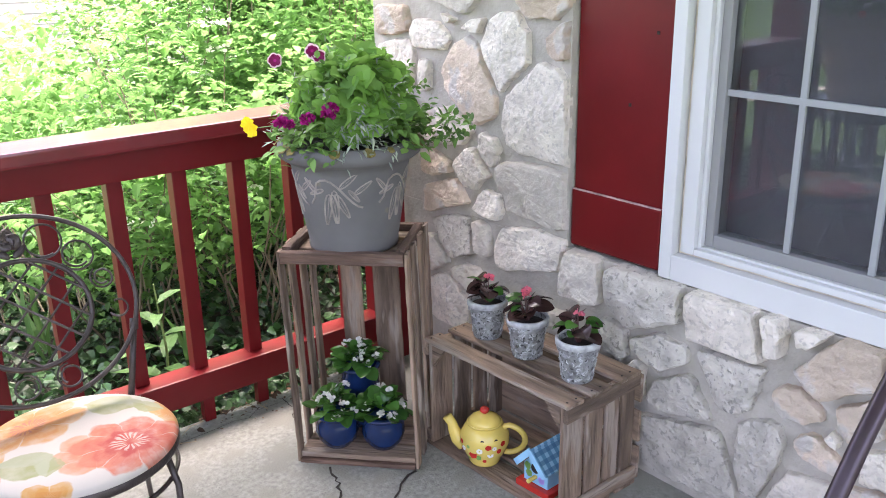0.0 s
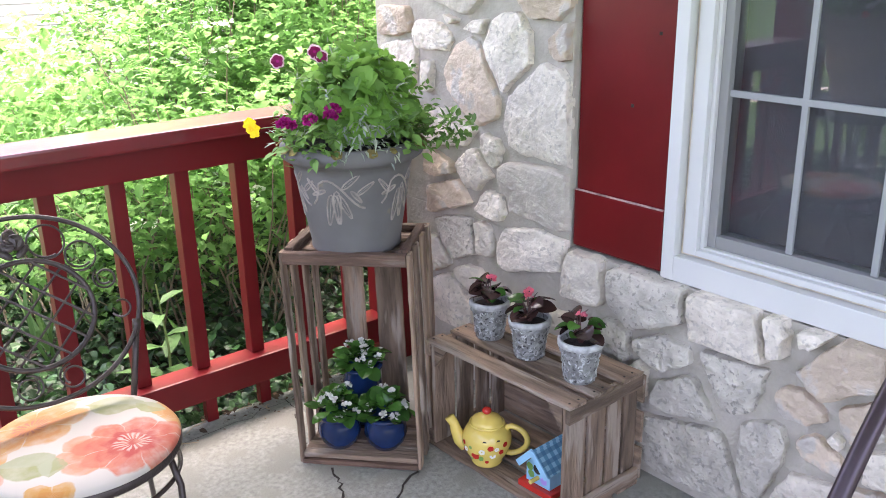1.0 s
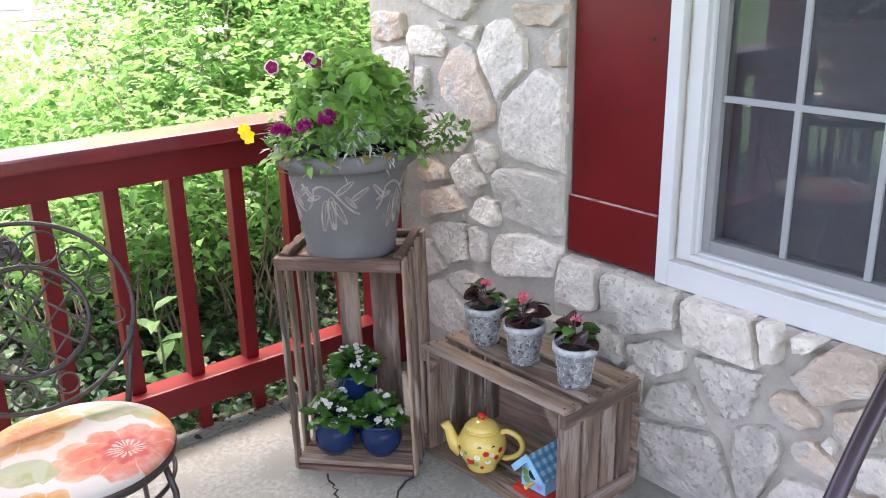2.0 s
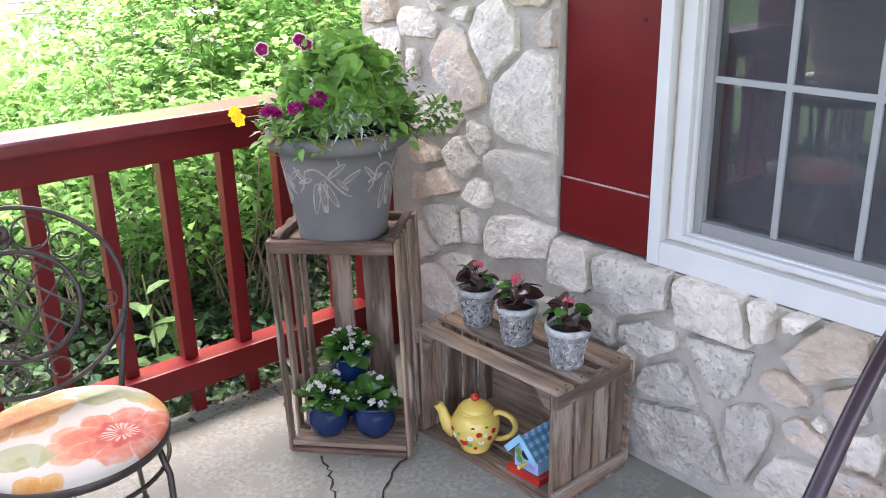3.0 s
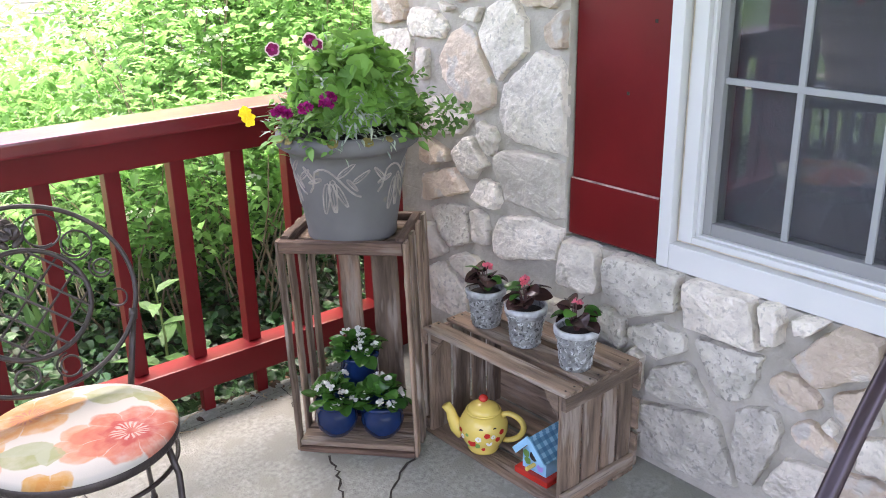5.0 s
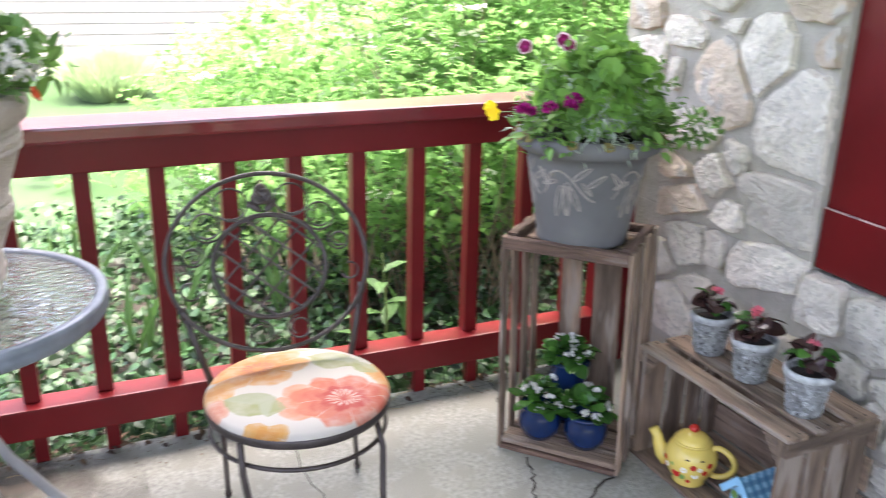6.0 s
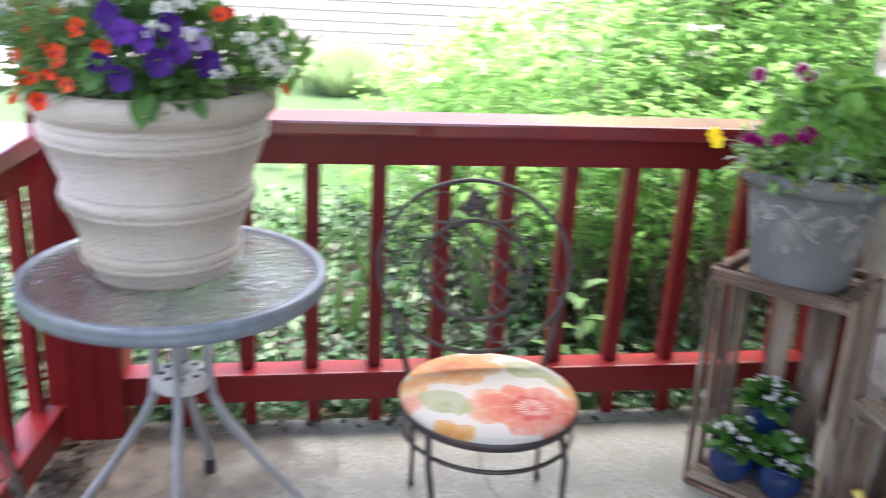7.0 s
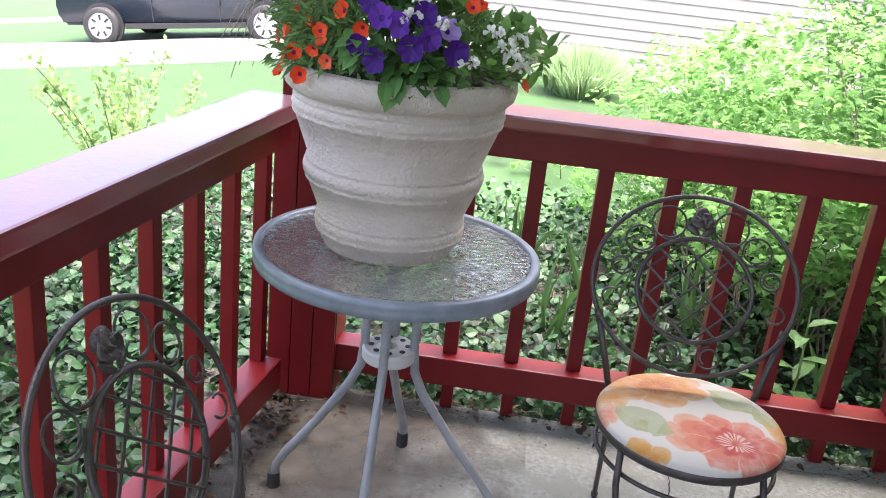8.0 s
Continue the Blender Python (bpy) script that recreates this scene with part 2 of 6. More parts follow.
def wood(name, axis, color=(0.2, 0.138, 0.095), pale=(0.315, 0.252, 0.2)):
    """Weathered boards whose grain and drying cracks run along the given axis."""
    m = material(name, color, 0.85, vary=0.5, scale=6, bump=0.8, bump_scale=22, hue=0.4, spots=(pale, 5.0, 0.56))
    nt = m.node_tree
    b = nt.nodes["Principled BSDF"]
    tc = next(n for n in nt.nodes if n.type == "TEX_COORD")
    info = nt.nodes.new("ShaderNodeObjectInfo")
    add = nt.nodes.new("ShaderNodeVectorMath")
    mul = nt.nodes.new("ShaderNodeMath")
    mul.operation = "MULTIPLY"
    mul.inputs[1].default_value = 37.0
    nt.links.new(info.outputs["Random"], mul.inputs[0])
    nt.links.new(tc.outputs["Object"], add.inputs[0])
    nt.links.new(mul.outputs[0], add.inputs[1])

    def stretched(across, along):
        mp = nt.nodes.new("ShaderNodeMapping")
        scale = [across] * 3
        scale[axis] = along
        mp.inputs["Scale"].default_value = scale
        nt.links.new(add.outputs[0], mp.inputs["Vector"])
        return mp.outputs["Vector"]

    grain = stretched(5.0, 0.8)
    for n in nt.nodes:
        if n.type == "TEX_NOISE":
            nt.links.new(grain, n.inputs["Vector"])
    fine = nt.nodes.new("ShaderNodeTexNoise")
    fine.inputs["Scale"].default_value = 26
    fine.inputs["Detail"].default_value = 3
    nt.links.new(stretched(5.0, 0.28), fine.inputs["Vector"])
    ramp = nt.nodes.new("ShaderNodeValToRGB")
    ramp.color_ramp.elements[0].position = 0.58
    ramp.color_ramp.elements[1].position = 0.78
    nt.links.new(fine.outputs["Fac"], ramp.inputs["Fac"])
    mix = nt.nodes.new("ShaderNodeMix")
    mix.data_type = "RGBA"
    mix.inputs["B"].default_value = (color[0] * 0.3, color[1] * 0.28, color[2] * 0.27, 1)
    nt.links.new(b.inputs["Base Color"].links[0].from_socket, mix.inputs["A"])
    nt.links.new(ramp.outputs["Color"], mix.inputs["Factor"])
    nt.links.new(mix.outputs["Result"], b.inputs["Base Color"])
    return m


WOOD = tuple(wood("weathered_wood_" + "xyz"[k], k) for k in range(3))
WOOD_ROT = tuple(wood("rotted_wood_" + "xyz"[k], k, (0.095, 0.056, 0.038), (0.19, 0.142, 0.108)) for k in range(3))


def glass(name, tint, rough, ripple):
    m = bpy.data.materials.new(name)
    m.use_nodes = True
    nt = m.node_tree
    b = nt.nodes["Principled BSDF"]
    b.inputs["Base Color"].default_value = (*tint, 1)
    b.inputs["Transmission Weight"].default_value = 1.0
    b.inputs["Roughness"].default_value = rough
    b.inputs["IOR"].default_value = 1.45
    if ripple:
        tc = nt.nodes.new("ShaderNodeTexCoord")
        n = nt.nodes.new("ShaderNodeTexNoise")
        n.inputs["Scale"].default_value = 55
        n.inputs["Detail"].default_value = 1.5
        nt.links.new(tc.outputs["Object"], n.inputs["Vector"])
        bp = nt.nodes.new("ShaderNodeBump")
        bp.inputs["Strength"].default_value = ripple
        bp.inputs["Distance"].default_value = 0.006
        nt.links.new(n.outputs["Fac"], bp.inputs["Height"])
        nt.links.new(bp.outputs["Normal"], b.inputs["Normal"])
    return m


GLASS = glass("window_glass", (0.8, 0.82, 0.82), 0.0, 0.0)
RIPPLE_GLASS = glass("rippled_glass", (0.8, 0.84, 0.85), 0.02, 0.55)
# The slight milky body stands in for pale sky reflected in the top.
RIPPLE_GLASS.node_tree.nodes["Principled BSDF"].inputs["Transmission Weight"].default_value = 0.93
RIPPLE_GLASS.node_tree.nodes["Principled BSDF"].inputs["IOR"].default_value = 1.55


def floral():
    """Cream cloth with loose watercolour flowers and leaves, laid out in metres from the seat's middle."""
    m = bpy.data.materials.new("floral_cloth")
    m.use_nodes = True
    nt = m.node_tree
    b = nt.nodes["Principled BSDF"]
    b.inputs["Roughness"].default_value = 0.75

    def node(kind, **values):
        n = nt.nodes.new(kind)
        for k, v in values.items():
            n.inputs[k.replace("_", " ")].default_value = v
        return n

    def calc(op, a, c=None, d=None):
        n = nt.nodes.new("ShaderNodeMath")
        n.operation = op
        for i, v in enumerate((a, c, d)):
            if v is None:
                continue
            if isinstance(v, (int, float)):
                n.inputs[i].default_value = v
            else:
                nt.links.new(v, n.inputs[i])
        return n.outputs[0]

    def step(v, lo, hi):
        n = node("ShaderNodeMapRange", From_Min=lo, From_Max=hi)
        nt.links.new(v, n.inputs["Value"])
        return n.outputs[0]

    tc = nt.nodes.new("ShaderNodeTexCoord")
    warp = node("ShaderNodeTexNoise", Scale=22.0, Detail=3.0)
    nt.links.new(tc.outputs["Object"], warp.inputs["Vector"])
    shift = nt.nodes.new("ShaderNodeVectorMath")
    shift.operation = "MULTIPLY_ADD"
    shift.inputs[1].default_value = (0.03, 0.03, 0)
    nt.links.new(warp.outputs["Color"], shift.inputs[0])
    nt.links.new(tc.outputs["Object"], shift.inputs[2])
    wash = node("ShaderNodeTexNoise", Scale=38.0, Detail=5.0)
    nt.links.new(tc.outputs["Object"], wash.inputs["Vector"])
    tone = step(wash.outputs["Fac"], 0.3, 0.62)
    cloth = [None]

    def lay_on(colour, mask):
        mix = nt.nodes.new("ShaderNodeMix")
        mix.data_type = "RGBA"
        mix.inputs["A"].default_value = (0.47, 0.425, 0.37, 1)
        mix.inputs["B"].default_value = (*colour, 1)
        nt.links.new(mask, mix.inputs["Factor"])
        if cloth[0] is not None:
            nt.links.new(cloth[0], mix.inputs["A"])
        cloth[0] = mix.outputs["Result"]

    def polar(cx, cy, rx, ry, turn):
        mp = nt.nodes.new("ShaderNodeMapping")
        mp.vector_type = "TEXTURE"
        mp.inputs["Location"].default_value = (cx + 0.015, cy + 0.015, 0)
        mp.inputs["Rotation"].default_value = (0, 0, radians(turn))
        mp.inputs["Scale"].default_value = (rx, ry, 1000)
        nt.links.new(shift.outputs[0], mp.inputs["Vector"])
        xyz = nt.nodes.new("ShaderNodeSeparateXYZ")
        nt.links.new(mp.outputs[0], xyz.inputs[0])
        ln = calc("SQRT", calc("ADD", calc("MULTIPLY", xyz.outputs[0], xyz.outputs[0]), calc("MULTIPLY", xyz.outputs[1], xyz.outputs[1])))
        return xyz, ln, calc("ARCTAN2", xyz.outputs[1], xyz.outputs[0])

    def leaf(cx, cy, rx, ry, turn, colour):
        xyz, ln, _ = polar(cx, cy, rx, ry, turn)
        # pointed oval, with a paler half and a dark midrib
        edge = calc("ADD", calc("ABSOLUTE", xyz.outputs[1]), calc("MULTIPLY", xyz.outputs[0], xyz.outputs[0]))
        body = step(edge, 1.0, 0.9)
        lay_on(colour, calc("MULTIPLY", body, calc("MULTIPLY_ADD", tone, 0.4, 0.55)))
        half = calc("MULTIPLY", body, step(xyz.outputs[1], -0.02, 0.08))
        lay_on([0.55 * c + 0.2 for c in colour], calc("MULTIPLY", half, 0.5))

    def flower(cx, cy, rx, ry, turn, outer, inner, heart, petals, depth=0.22):
        xyz, ln, ang = polar(cx, cy, rx, ry, turn)
        wave = calc("SINE", calc("MULTIPLY", ang, float(petals)))
        r = calc("MULTIPLY", ln, calc("MULTIPLY_ADD", calc("ABSOLUTE", wave), -depth, 1.0 + depth * 0.6))
        lay_on(outer, calc("MULTIPLY", step(r, 1.0, 0.93), calc("MULTIPLY_ADD", tone, 0.45, 0.5)))
        lay_on([0.5 * a + 0.5 * c for a, c in zip(outer, inner)], calc("MULTIPLY", step(r, 0.78, 0.7), calc("MULTIPLY_ADD", tone, 0.5, 0.2)))
        lay_on(inner, calc("MULTIPLY", step(r, 0.5, 0.42), calc("MULTIPLY_ADD", tone, 0.6, 0.25)))
        # pale gaps between the petals and fine veins
        gap = step(calc("ABSOLUTE", wave), 0.09, 0.03)
        lay_on((0.47, 0.425, 0.37), calc("MULTIPLY", calc("MULTIPLY", gap, step(r, 0.45, 0.75)), calc("MULTIPLY", step(r, 1.0, 0.97), 0.55)))
        veins = step(calc("SINE", calc("MULTIPLY", ang, petals * 7.0)), 0.75, 1.0)
        lay_on(inner, calc("MULTIPLY", calc("MULTIPLY", veins, step(r, 0.95, 0.3)), 0.28))
        rays = step(calc("SINE", calc("MULTIPLY", ang, 17.0)), 0.0, 0.4)
        lay_on(heart, calc("MULTIPLY", calc("MULTIPLY", rays, step(ln, 0.36, 0.3)), calc("MULTIPLY", step(ln, 0.08, 0.14), 0.85)))

    flower(-0.055, 0.088, 0.105, 0.075, 12, (0.474, 0.218, 0.06), (0.429, 0.145, 0.036), (0.311, 0.106, 0.072), 3, 0.2)
    flower(-0.15, 0.03, 0.04, 0.035, 0, (0.488, 0.264, 0.096), (0.444, 0.198, 0.06), (0.444, 0.198, 0.06), 2)
    flower(0.168, -0.02, 0.03, 0.06, 10, (0.488, 0.264, 0.084), (0.444, 0.198, 0.06), (0.444, 0.198, 0.06), 2)
    flower(-0.1, -0.145, 0.045, 0.03, -30, (0.474, 0.238, 0.048), (0.444, 0.185, 0.036), (0.444, 0.185, 0.036), 2)
    flower(-0.165, -0.03, 0.025, 0.035, 0, (0.503, 0.238, 0.15), (0.459, 0.172, 0.108), (0.459, 0.172, 0.108), 2)
    flower(0.0, -0.075, 0.075, 0.065, 20, (0.503, 0.231, 0.132), (0.488, 0.178, 0.096), (0.503, 0.231, 0.132), 3)
    flower(0.065, -0.088, 0.098, 0.085, -8, (0.488, 0.132, 0.072), (0.37, 0.0363, 0.03), (0.518, 0.383, 0.312), 4, 0.25)
    leaf(-0.1, -0.045, 0.066, 0.04, -42, (0.237, 0.251, 0.102))
    leaf(-0.07, -0.075, 0.03, 0.03, 60, (0.266, 0.277, 0.132))
    leaf(0.095, 0.068, 0.062, 0.042, -40, (0.259, 0.264, 0.108))
    leaf(0.142, 0.022, 0.035, 0.024, -60, (0.281, 0.284, 0.132))
    leaf(0.04, 0.15, 0.04, 0.014, -10, (0.311, 0.297, 0.156))
    nt.links.new(cloth[0], b.inputs["Base Color"])
    weave = node("ShaderNodeTexNoise", Scale=700.0)
    nt.links.new(tc.outputs["Object"], weave.inputs["Vector"])
    bp = node("ShaderNodeBump", Strength=0.15, Distance=0.002)
    nt.links.new(weave.outputs["Fac"], bp.inputs["Height"])
    nt.links.new(bp.outputs["Normal"], b.inputs["Normal"])
    return m


FLORAL = floral()


def plaid():
    """Blue squares crossed by pale and dark painted bands."""
    m = material("plaid_paint", (0.1, 0.28, 0.42), 0.5, vary=0.1, scale=20, bump=0.1)
    nt = m.node_tree
    b = nt.nodes["Principled BSDF"]
    tc = nt.nodes.new("ShaderNodeTexCoord")
    out = b.inputs["Base Color"].links[0].from_socket
    for axis, colour, amount in (("X", (0.35, 0.6, 0.72), 0.75), ("Y", (0.04, 0.15, 0.27), 0.7)):
        band = nt.nodes.new("ShaderNodeTexWave")
        band.bands_direction = axis
        band.inputs["Scale"].default_value = 16
        nt.links.new(tc.outputs["Object"], band.inputs["Vector"])
        lim = nt.nodes.new("ShaderNodeMapRange")
        lim.inputs["From Min"].default_value = 0.45
        lim.inputs["From Max"].default_value = 0.6
        lim.inputs["To Max"].default_value = amount
        nt.links.new(band.outputs["Fac"], lim.inputs["Value"])
        mix = nt.nodes.new("ShaderNodeMix")
        mix.data_type = "RGBA"
        mix.inputs["B"].default_value = (*colour, 1)
        nt.links.new(lim.outputs[0], mix.inputs["Factor"])
        nt.links.new(out, mix.inputs["A"])
        out = mix.outputs["Result"]
    nt.links.new(out, b.inputs["Base Color"])
    return m


PLAID = plaid()


def screen_cloth():
    m = bpy.data.materials.new("insect_screen")
    m.use_nodes = True
    nt = m.node_tree
    b = nt.nodes["Principled BSDF"]
    b.inputs["Base Color"].default_value = (0.13, 0.13, 0.135, 1)
    b.inputs["Roughness"].default_value = 0.8
    tr = nt.nodes.new("ShaderNodeBsdfTransparent")
    mx = nt.nodes.new("ShaderNodeMixShader")
    mx.inputs[0].default_value = 0.28
    nt.links.new(tr.outputs[0], mx.inputs[1])
    nt.links.new(b.outputs[0], mx.inputs[2])
    nt.links.new(mx.outputs[0], nt.nodes["Material Output"].inputs["Surface"])
    return m


SCREEN = screen_cloth()
def dirt_film():
    """Blown soil, thick by the corner post and thinning out in ragged patches."""
    m = material("blown_dirt", (0.1, 0.084, 0.066), 0.95, vary=0.35, scale=18, bump=0.4, bump_scale=150)
    nt = m.node_tree
    tc = next(n for n in nt.nodes if n.type == "TEX_COORD")
    mp = nt.nodes.new("ShaderNodeMapping")
    mp.inputs["Scale"].default_value = (1.1, 1.0, 1.0)
    ln = nt.nodes.new("ShaderNodeVectorMath")
    ln.operation = "LENGTH"
    nt.links.new(tc.outputs["Object"], mp.inputs["Vector"])
    nt.links.new(mp.outputs[0], ln.inputs[0])
    n = nt.nodes.new("ShaderNodeTexNoise")
    n.inputs["Scale"].default_value = 7
    n.inputs["Detail"].default_value = 8
    nt.links.new(tc.outputs["Object"], n.inputs["Vector"])
    add = nt.nodes.new("ShaderNodeMath")
    add.operation = "MULTIPLY_ADD"
    add.inputs[1].default_value = -0.85
    nt.links.new(ln.outputs["Value"], add.inputs[0])
    nt.links.new(n.outputs["Fac"], add.inputs[2])
    mr = nt.nodes.new("ShaderNodeMapRange")
    mr.inputs["From Min"].default_value = -0.28
    mr.inputs["From Max"].default_value = 0.28
    mr.inputs["To Max"].default_value = 0.95
    nt.links.new(add.outputs[0], mr.inputs["Value"])
    tr = nt.nodes.new("ShaderNodeBsdfTransparent")
    mx = nt.nodes.new("ShaderNodeMixShader")
    nt.links.new(mr.outputs[0], mx.inputs[0])
    nt.links.new(tr.outputs[0], mx.inputs[1])
    nt.links.new(nt.nodes["Principled BSDF"].outputs[0], mx.inputs[2])
    nt.links.new(mx.outputs[0], nt.nodes["Material Output"].inputs["Surface"])
    return m


DIRT = dirt_film()
MOSS = material("rim_moss", (0.2, 0.16, 0.05), 0.95, vary=0.4, scale=60, bump=0.5, bump_scale=120)

# ---- small builders ----
def part(name, bm, mat, parent=None, label="", smooth=False):
    me = bpy.data.meshes.new(name)
    bm.to_mesh(me)
    bm.free()
    if smooth:
        for p in me.polygons:
            p.use_smooth = True
    for mm in (mat if isinstance(mat, (list, tuple)) else [mat]):
        me.materials.append(mm)
    ob = new(name, me)
    if parent is not None:
        ob.parent = parent
    if label:
        ob["label"] = label
    return ob


def thing(name, m, label, category, group=""):
    ob = new(name)
    ob.matrix_world = m
    return tagged(ob, label, category, group)


def box(x0, x1, y0, y1, z0, z1, bevel=0.003, bm=None):
    made = bm is None
    bm = bm or bmesh.new()
    r = bmesh.ops.create_cube(bm, size=1.0, matrix=Matrix.Translation(((x0 + x1) / 2, (y0 + y1) / 2, (z0 + z1) / 2)) @ Matrix.Diagonal((abs(x1 - x0), abs(y1 - y0), abs(z1 - z0), 1)))
    if bevel:
        edges = list({e for v in r["verts"] for e in v.link_edges})
        bmesh.ops.bevel(bm, geom=edges, offset=bevel, segments=2, affect="EDGES", profile=0.7)
    return bm


def lathe(profile, seg=48, wobble=0.0):
    bm = bmesh.new()
    rings = []
    for r, z in profile:
        if r < 1e-4:
            rings.append([bm.verts.new((0, 0, z))])
        else:
            rings.append([bm.verts.new((r * math.cos(2 * math.pi * i / seg), r * math.sin(2 * math.pi * i / seg), z)) for i in range(seg)])
    for a, b in zip(rings, rings[1:]):
        for i in range(seg):
            j = (i + 1) % seg
            if len(a) == 1 and len(b) == 1:
                continue
            if len(a) == 1:
                bm.faces.new((a[0], b[i], b[j]))
            elif len(b) == 1:
                bm.faces.new((a[i], b[0], a[j]))
            else:
                bm.faces.new((a[i], b[i], b[j], a[j]))
    bmesh.ops.recalc_face_normals(bm, faces=bm.faces)
    return bm


def tube(points, radius, seg=8, closed=False, bm=None, radii=None):
    bm = bm or bmesh.new()
    pts = [Vector(p) for p in points]
    n = len(pts)
    rings = []
    ref = None
    for i, p in enumerate(pts):
        a = pts[(i - 1) % n] if closed or i else p
        b = pts[(i + 1) % n] if closed or i < n - 1 else p
        d = (b - a).normalized()
        if ref is None:
            ref = d.orthogonal().normalized()
        ref = (ref - d * ref.dot(d)).normalized()
        side = d.cross(ref)
        r = radii[i] if radii else radius
        rings.append([bm.verts.new(p + (ref * math.cos(2 * math.pi * k / seg) + side * math.sin(2 * math.pi * k / seg)) * r) for k in range(seg)])
    for i in range(n if closed else n - 1):
        a, b = rings[i], rings[(i + 1) % n]
        shift = 0
        if closed and i == n - 1:
            shift = min(range(seg), key=lambda s: (a[0].co - b[s].co).length)
        for k in range(seg):
            bm.faces.new((a[k], a[(k + 1) % seg], b[(k + 1 + shift) % seg], b[(k + shift) % seg]))
    if not closed:
        bm.faces.new(rings[0][::-1])
        bm.faces.new(rings[-1])
    return bm


def structure(ob, label, category):
    return tagged(ob, label, category, kind="structure")

# ---- structure ----
ZT = 0.87        # top of the rail caps
WX = 1.585       # face of the stone wall


def slab():
    """The porch slab: its lawn side runs along under the side railing."""
    bm = bmesh.new()
    plan = ((1.62, 0.03), (-0.69, 0.03), (-1.17, -4.2), (1.62, -4.2))
    low = [bm.verts.new((x, y, -0.14)) for x, y in plan]
    top = [bm.verts.new((x, y, 0.0)) for x, y in plan]
    bm.faces.new(low)
    bm.faces.new(top[::-1])
    for i in range(4):
        j = (i + 1) % 4
        bm.faces.new((low[i], top[i], top[j], low[j]))
    bmesh.ops.recalc_face_normals(bm, faces=bm.faces)
    bmesh.ops.bevel(bm, geom=list(bm.edges), offset=0.012, segments=2, affect="EDGES")
    return bm


floor = structure(part("floor", slab(), CONCRETE), "grey weathered concrete porch slab with cracks", "floor")


def crack(points, width):
    bm = bmesh.new()
    prev = None
    pts = []
    for a, b in zip(points, points[1:]):
        for k in range(6):
            u = k / 6
            pts.append((a[0] + (b[0] - a[0]) * u + random.uniform(-0.010, 0.010), a[1] + (b[1] - a[1]) * u + random.uniform(-0.010, 0.010)))
    pts.append(points[-1])
    for i, p in enumerate(pts):
        q = pts[min(i + 1, len(pts) - 1)]
        o = pts[max(i - 1, 0)]
        d = Vector((q[0] - o[0], q[1] - o[1], 0)).normalized()
        s = Vector((-d.y, d.x, 0)) * width * random.uniform(0.3, 1.0)
        row = (bm.verts.new(Vector((p[0], p[1], 0.002)) + s), bm.verts.new(Vector((p[0], p[1], 0.002)) - s))
        if prev:
            bm.faces.new((prev[0], prev[1], row[1], row[0]))
        prev = row
    part("crack", bm, SOIL, floor)


crack([(0.97, -0.44), (0.945, -0.53), (0.90, -0.61), (0.80, -0.80)], 0.0042)
crack([(1.13, -0.59), (1.01, -0.67), (0.86, -0.82)], 0.0042)
crack([(1.055, -0.02), (1.072, -0.08), (1.03, -0.18), (0.97, -0.30)], 0.0025)
crack([(0.39, -0.05), (0.425, -0.15), (0.423, -0.29), (0.44, -0.6)], 0.002)
crack([(0.39, -0.08), (0.9, -0.06), (1.1, -0.02)], 0.001)


dirt_bm = bmesh.new()
dv = [dirt_bm.verts.new(p) for p in ((-0.26, -1.3, 0), (0.75, -1.3, 0), (0.75, 0.07, 0), (-0.26, 0.07, 0))]
dirt_bm.faces.new(dv)
dirt = part("dirt", dirt_bm, DIRT, floor, "brown blown soil in the porch corner")
dirt.location = (-0.7, -0.05, 0.0045)


def ground_z(x, y):
    d = max(0.0, y - 0.1)
    return -0.10 - 0.014 * d - 0.135 * max(0.0, -x - 1.6) * min(1.0, max(0.0, (y + 3) / 6)) + 0.02 * noise.noise((x * 0.7, y * 0.7, 0))


def ground_sheet():
    xs = [-300, -120, -60, -40] + [-30 + i * 0.75 for i in range(81)] + [40, 60, 120, 300]
    ys = [-300, -120, -60, -30, -12] + [-6 + i * 0.5 for i in range(60)] + [30, 40, 60, 120, 300]
    verts = [(x, y, max(-3.5, ground_z(x, y)) if not (-0.93 < x < 8 and -4.1 < y < 0.0) else -0.14) for y in ys for x in xs]
    n = len(xs)
    faces = [(j * n + i, j * n + i + 1, (j + 1) * n + i + 1, (j + 1) * n + i) for j in range(len(ys) - 1) for i in range(n - 1)]
    me = bpy.data.meshes.new("ground")
    me.from_pydata(verts, [], faces)
    me.materials.append(GRASS)
    for p in me.polygons:
        p.use_smooth = True
    return structure(new("ground", me), "green mown lawn falling gently away from the porch", "lawn")


ground_sheet()


def strip(name, p, q, width, mat, lift, label, category):
    """A band draped on the ground from p to q, width to its far side."""
    bm = bmesh.new()
    p, q = Vector(p), Vector(q)
    d = (q - p).normalized()
    s = Vector((-d.y, d.x))
    rows = []
    n = int((q - p).length / 0.5)
    for i in range(n + 1):
        row = []
        for j in range(7):
            v = p.lerp(q, i / n) + s * width * j / 6
            row.append(bm.verts.new((v.x, v.y, max(-3.5, ground_z(v.x, v.y)) + (lift if 0 < j < 6 else -0.06))))
        rows.append(row)
    for a, b in zip(rows, rows[1:]):
        for j in range(6):
            bm.faces.new((a[j], b[j], b[j + 1], a[j + 1]))
    return structure(part(name, bm, mat, smooth=True), label, category)


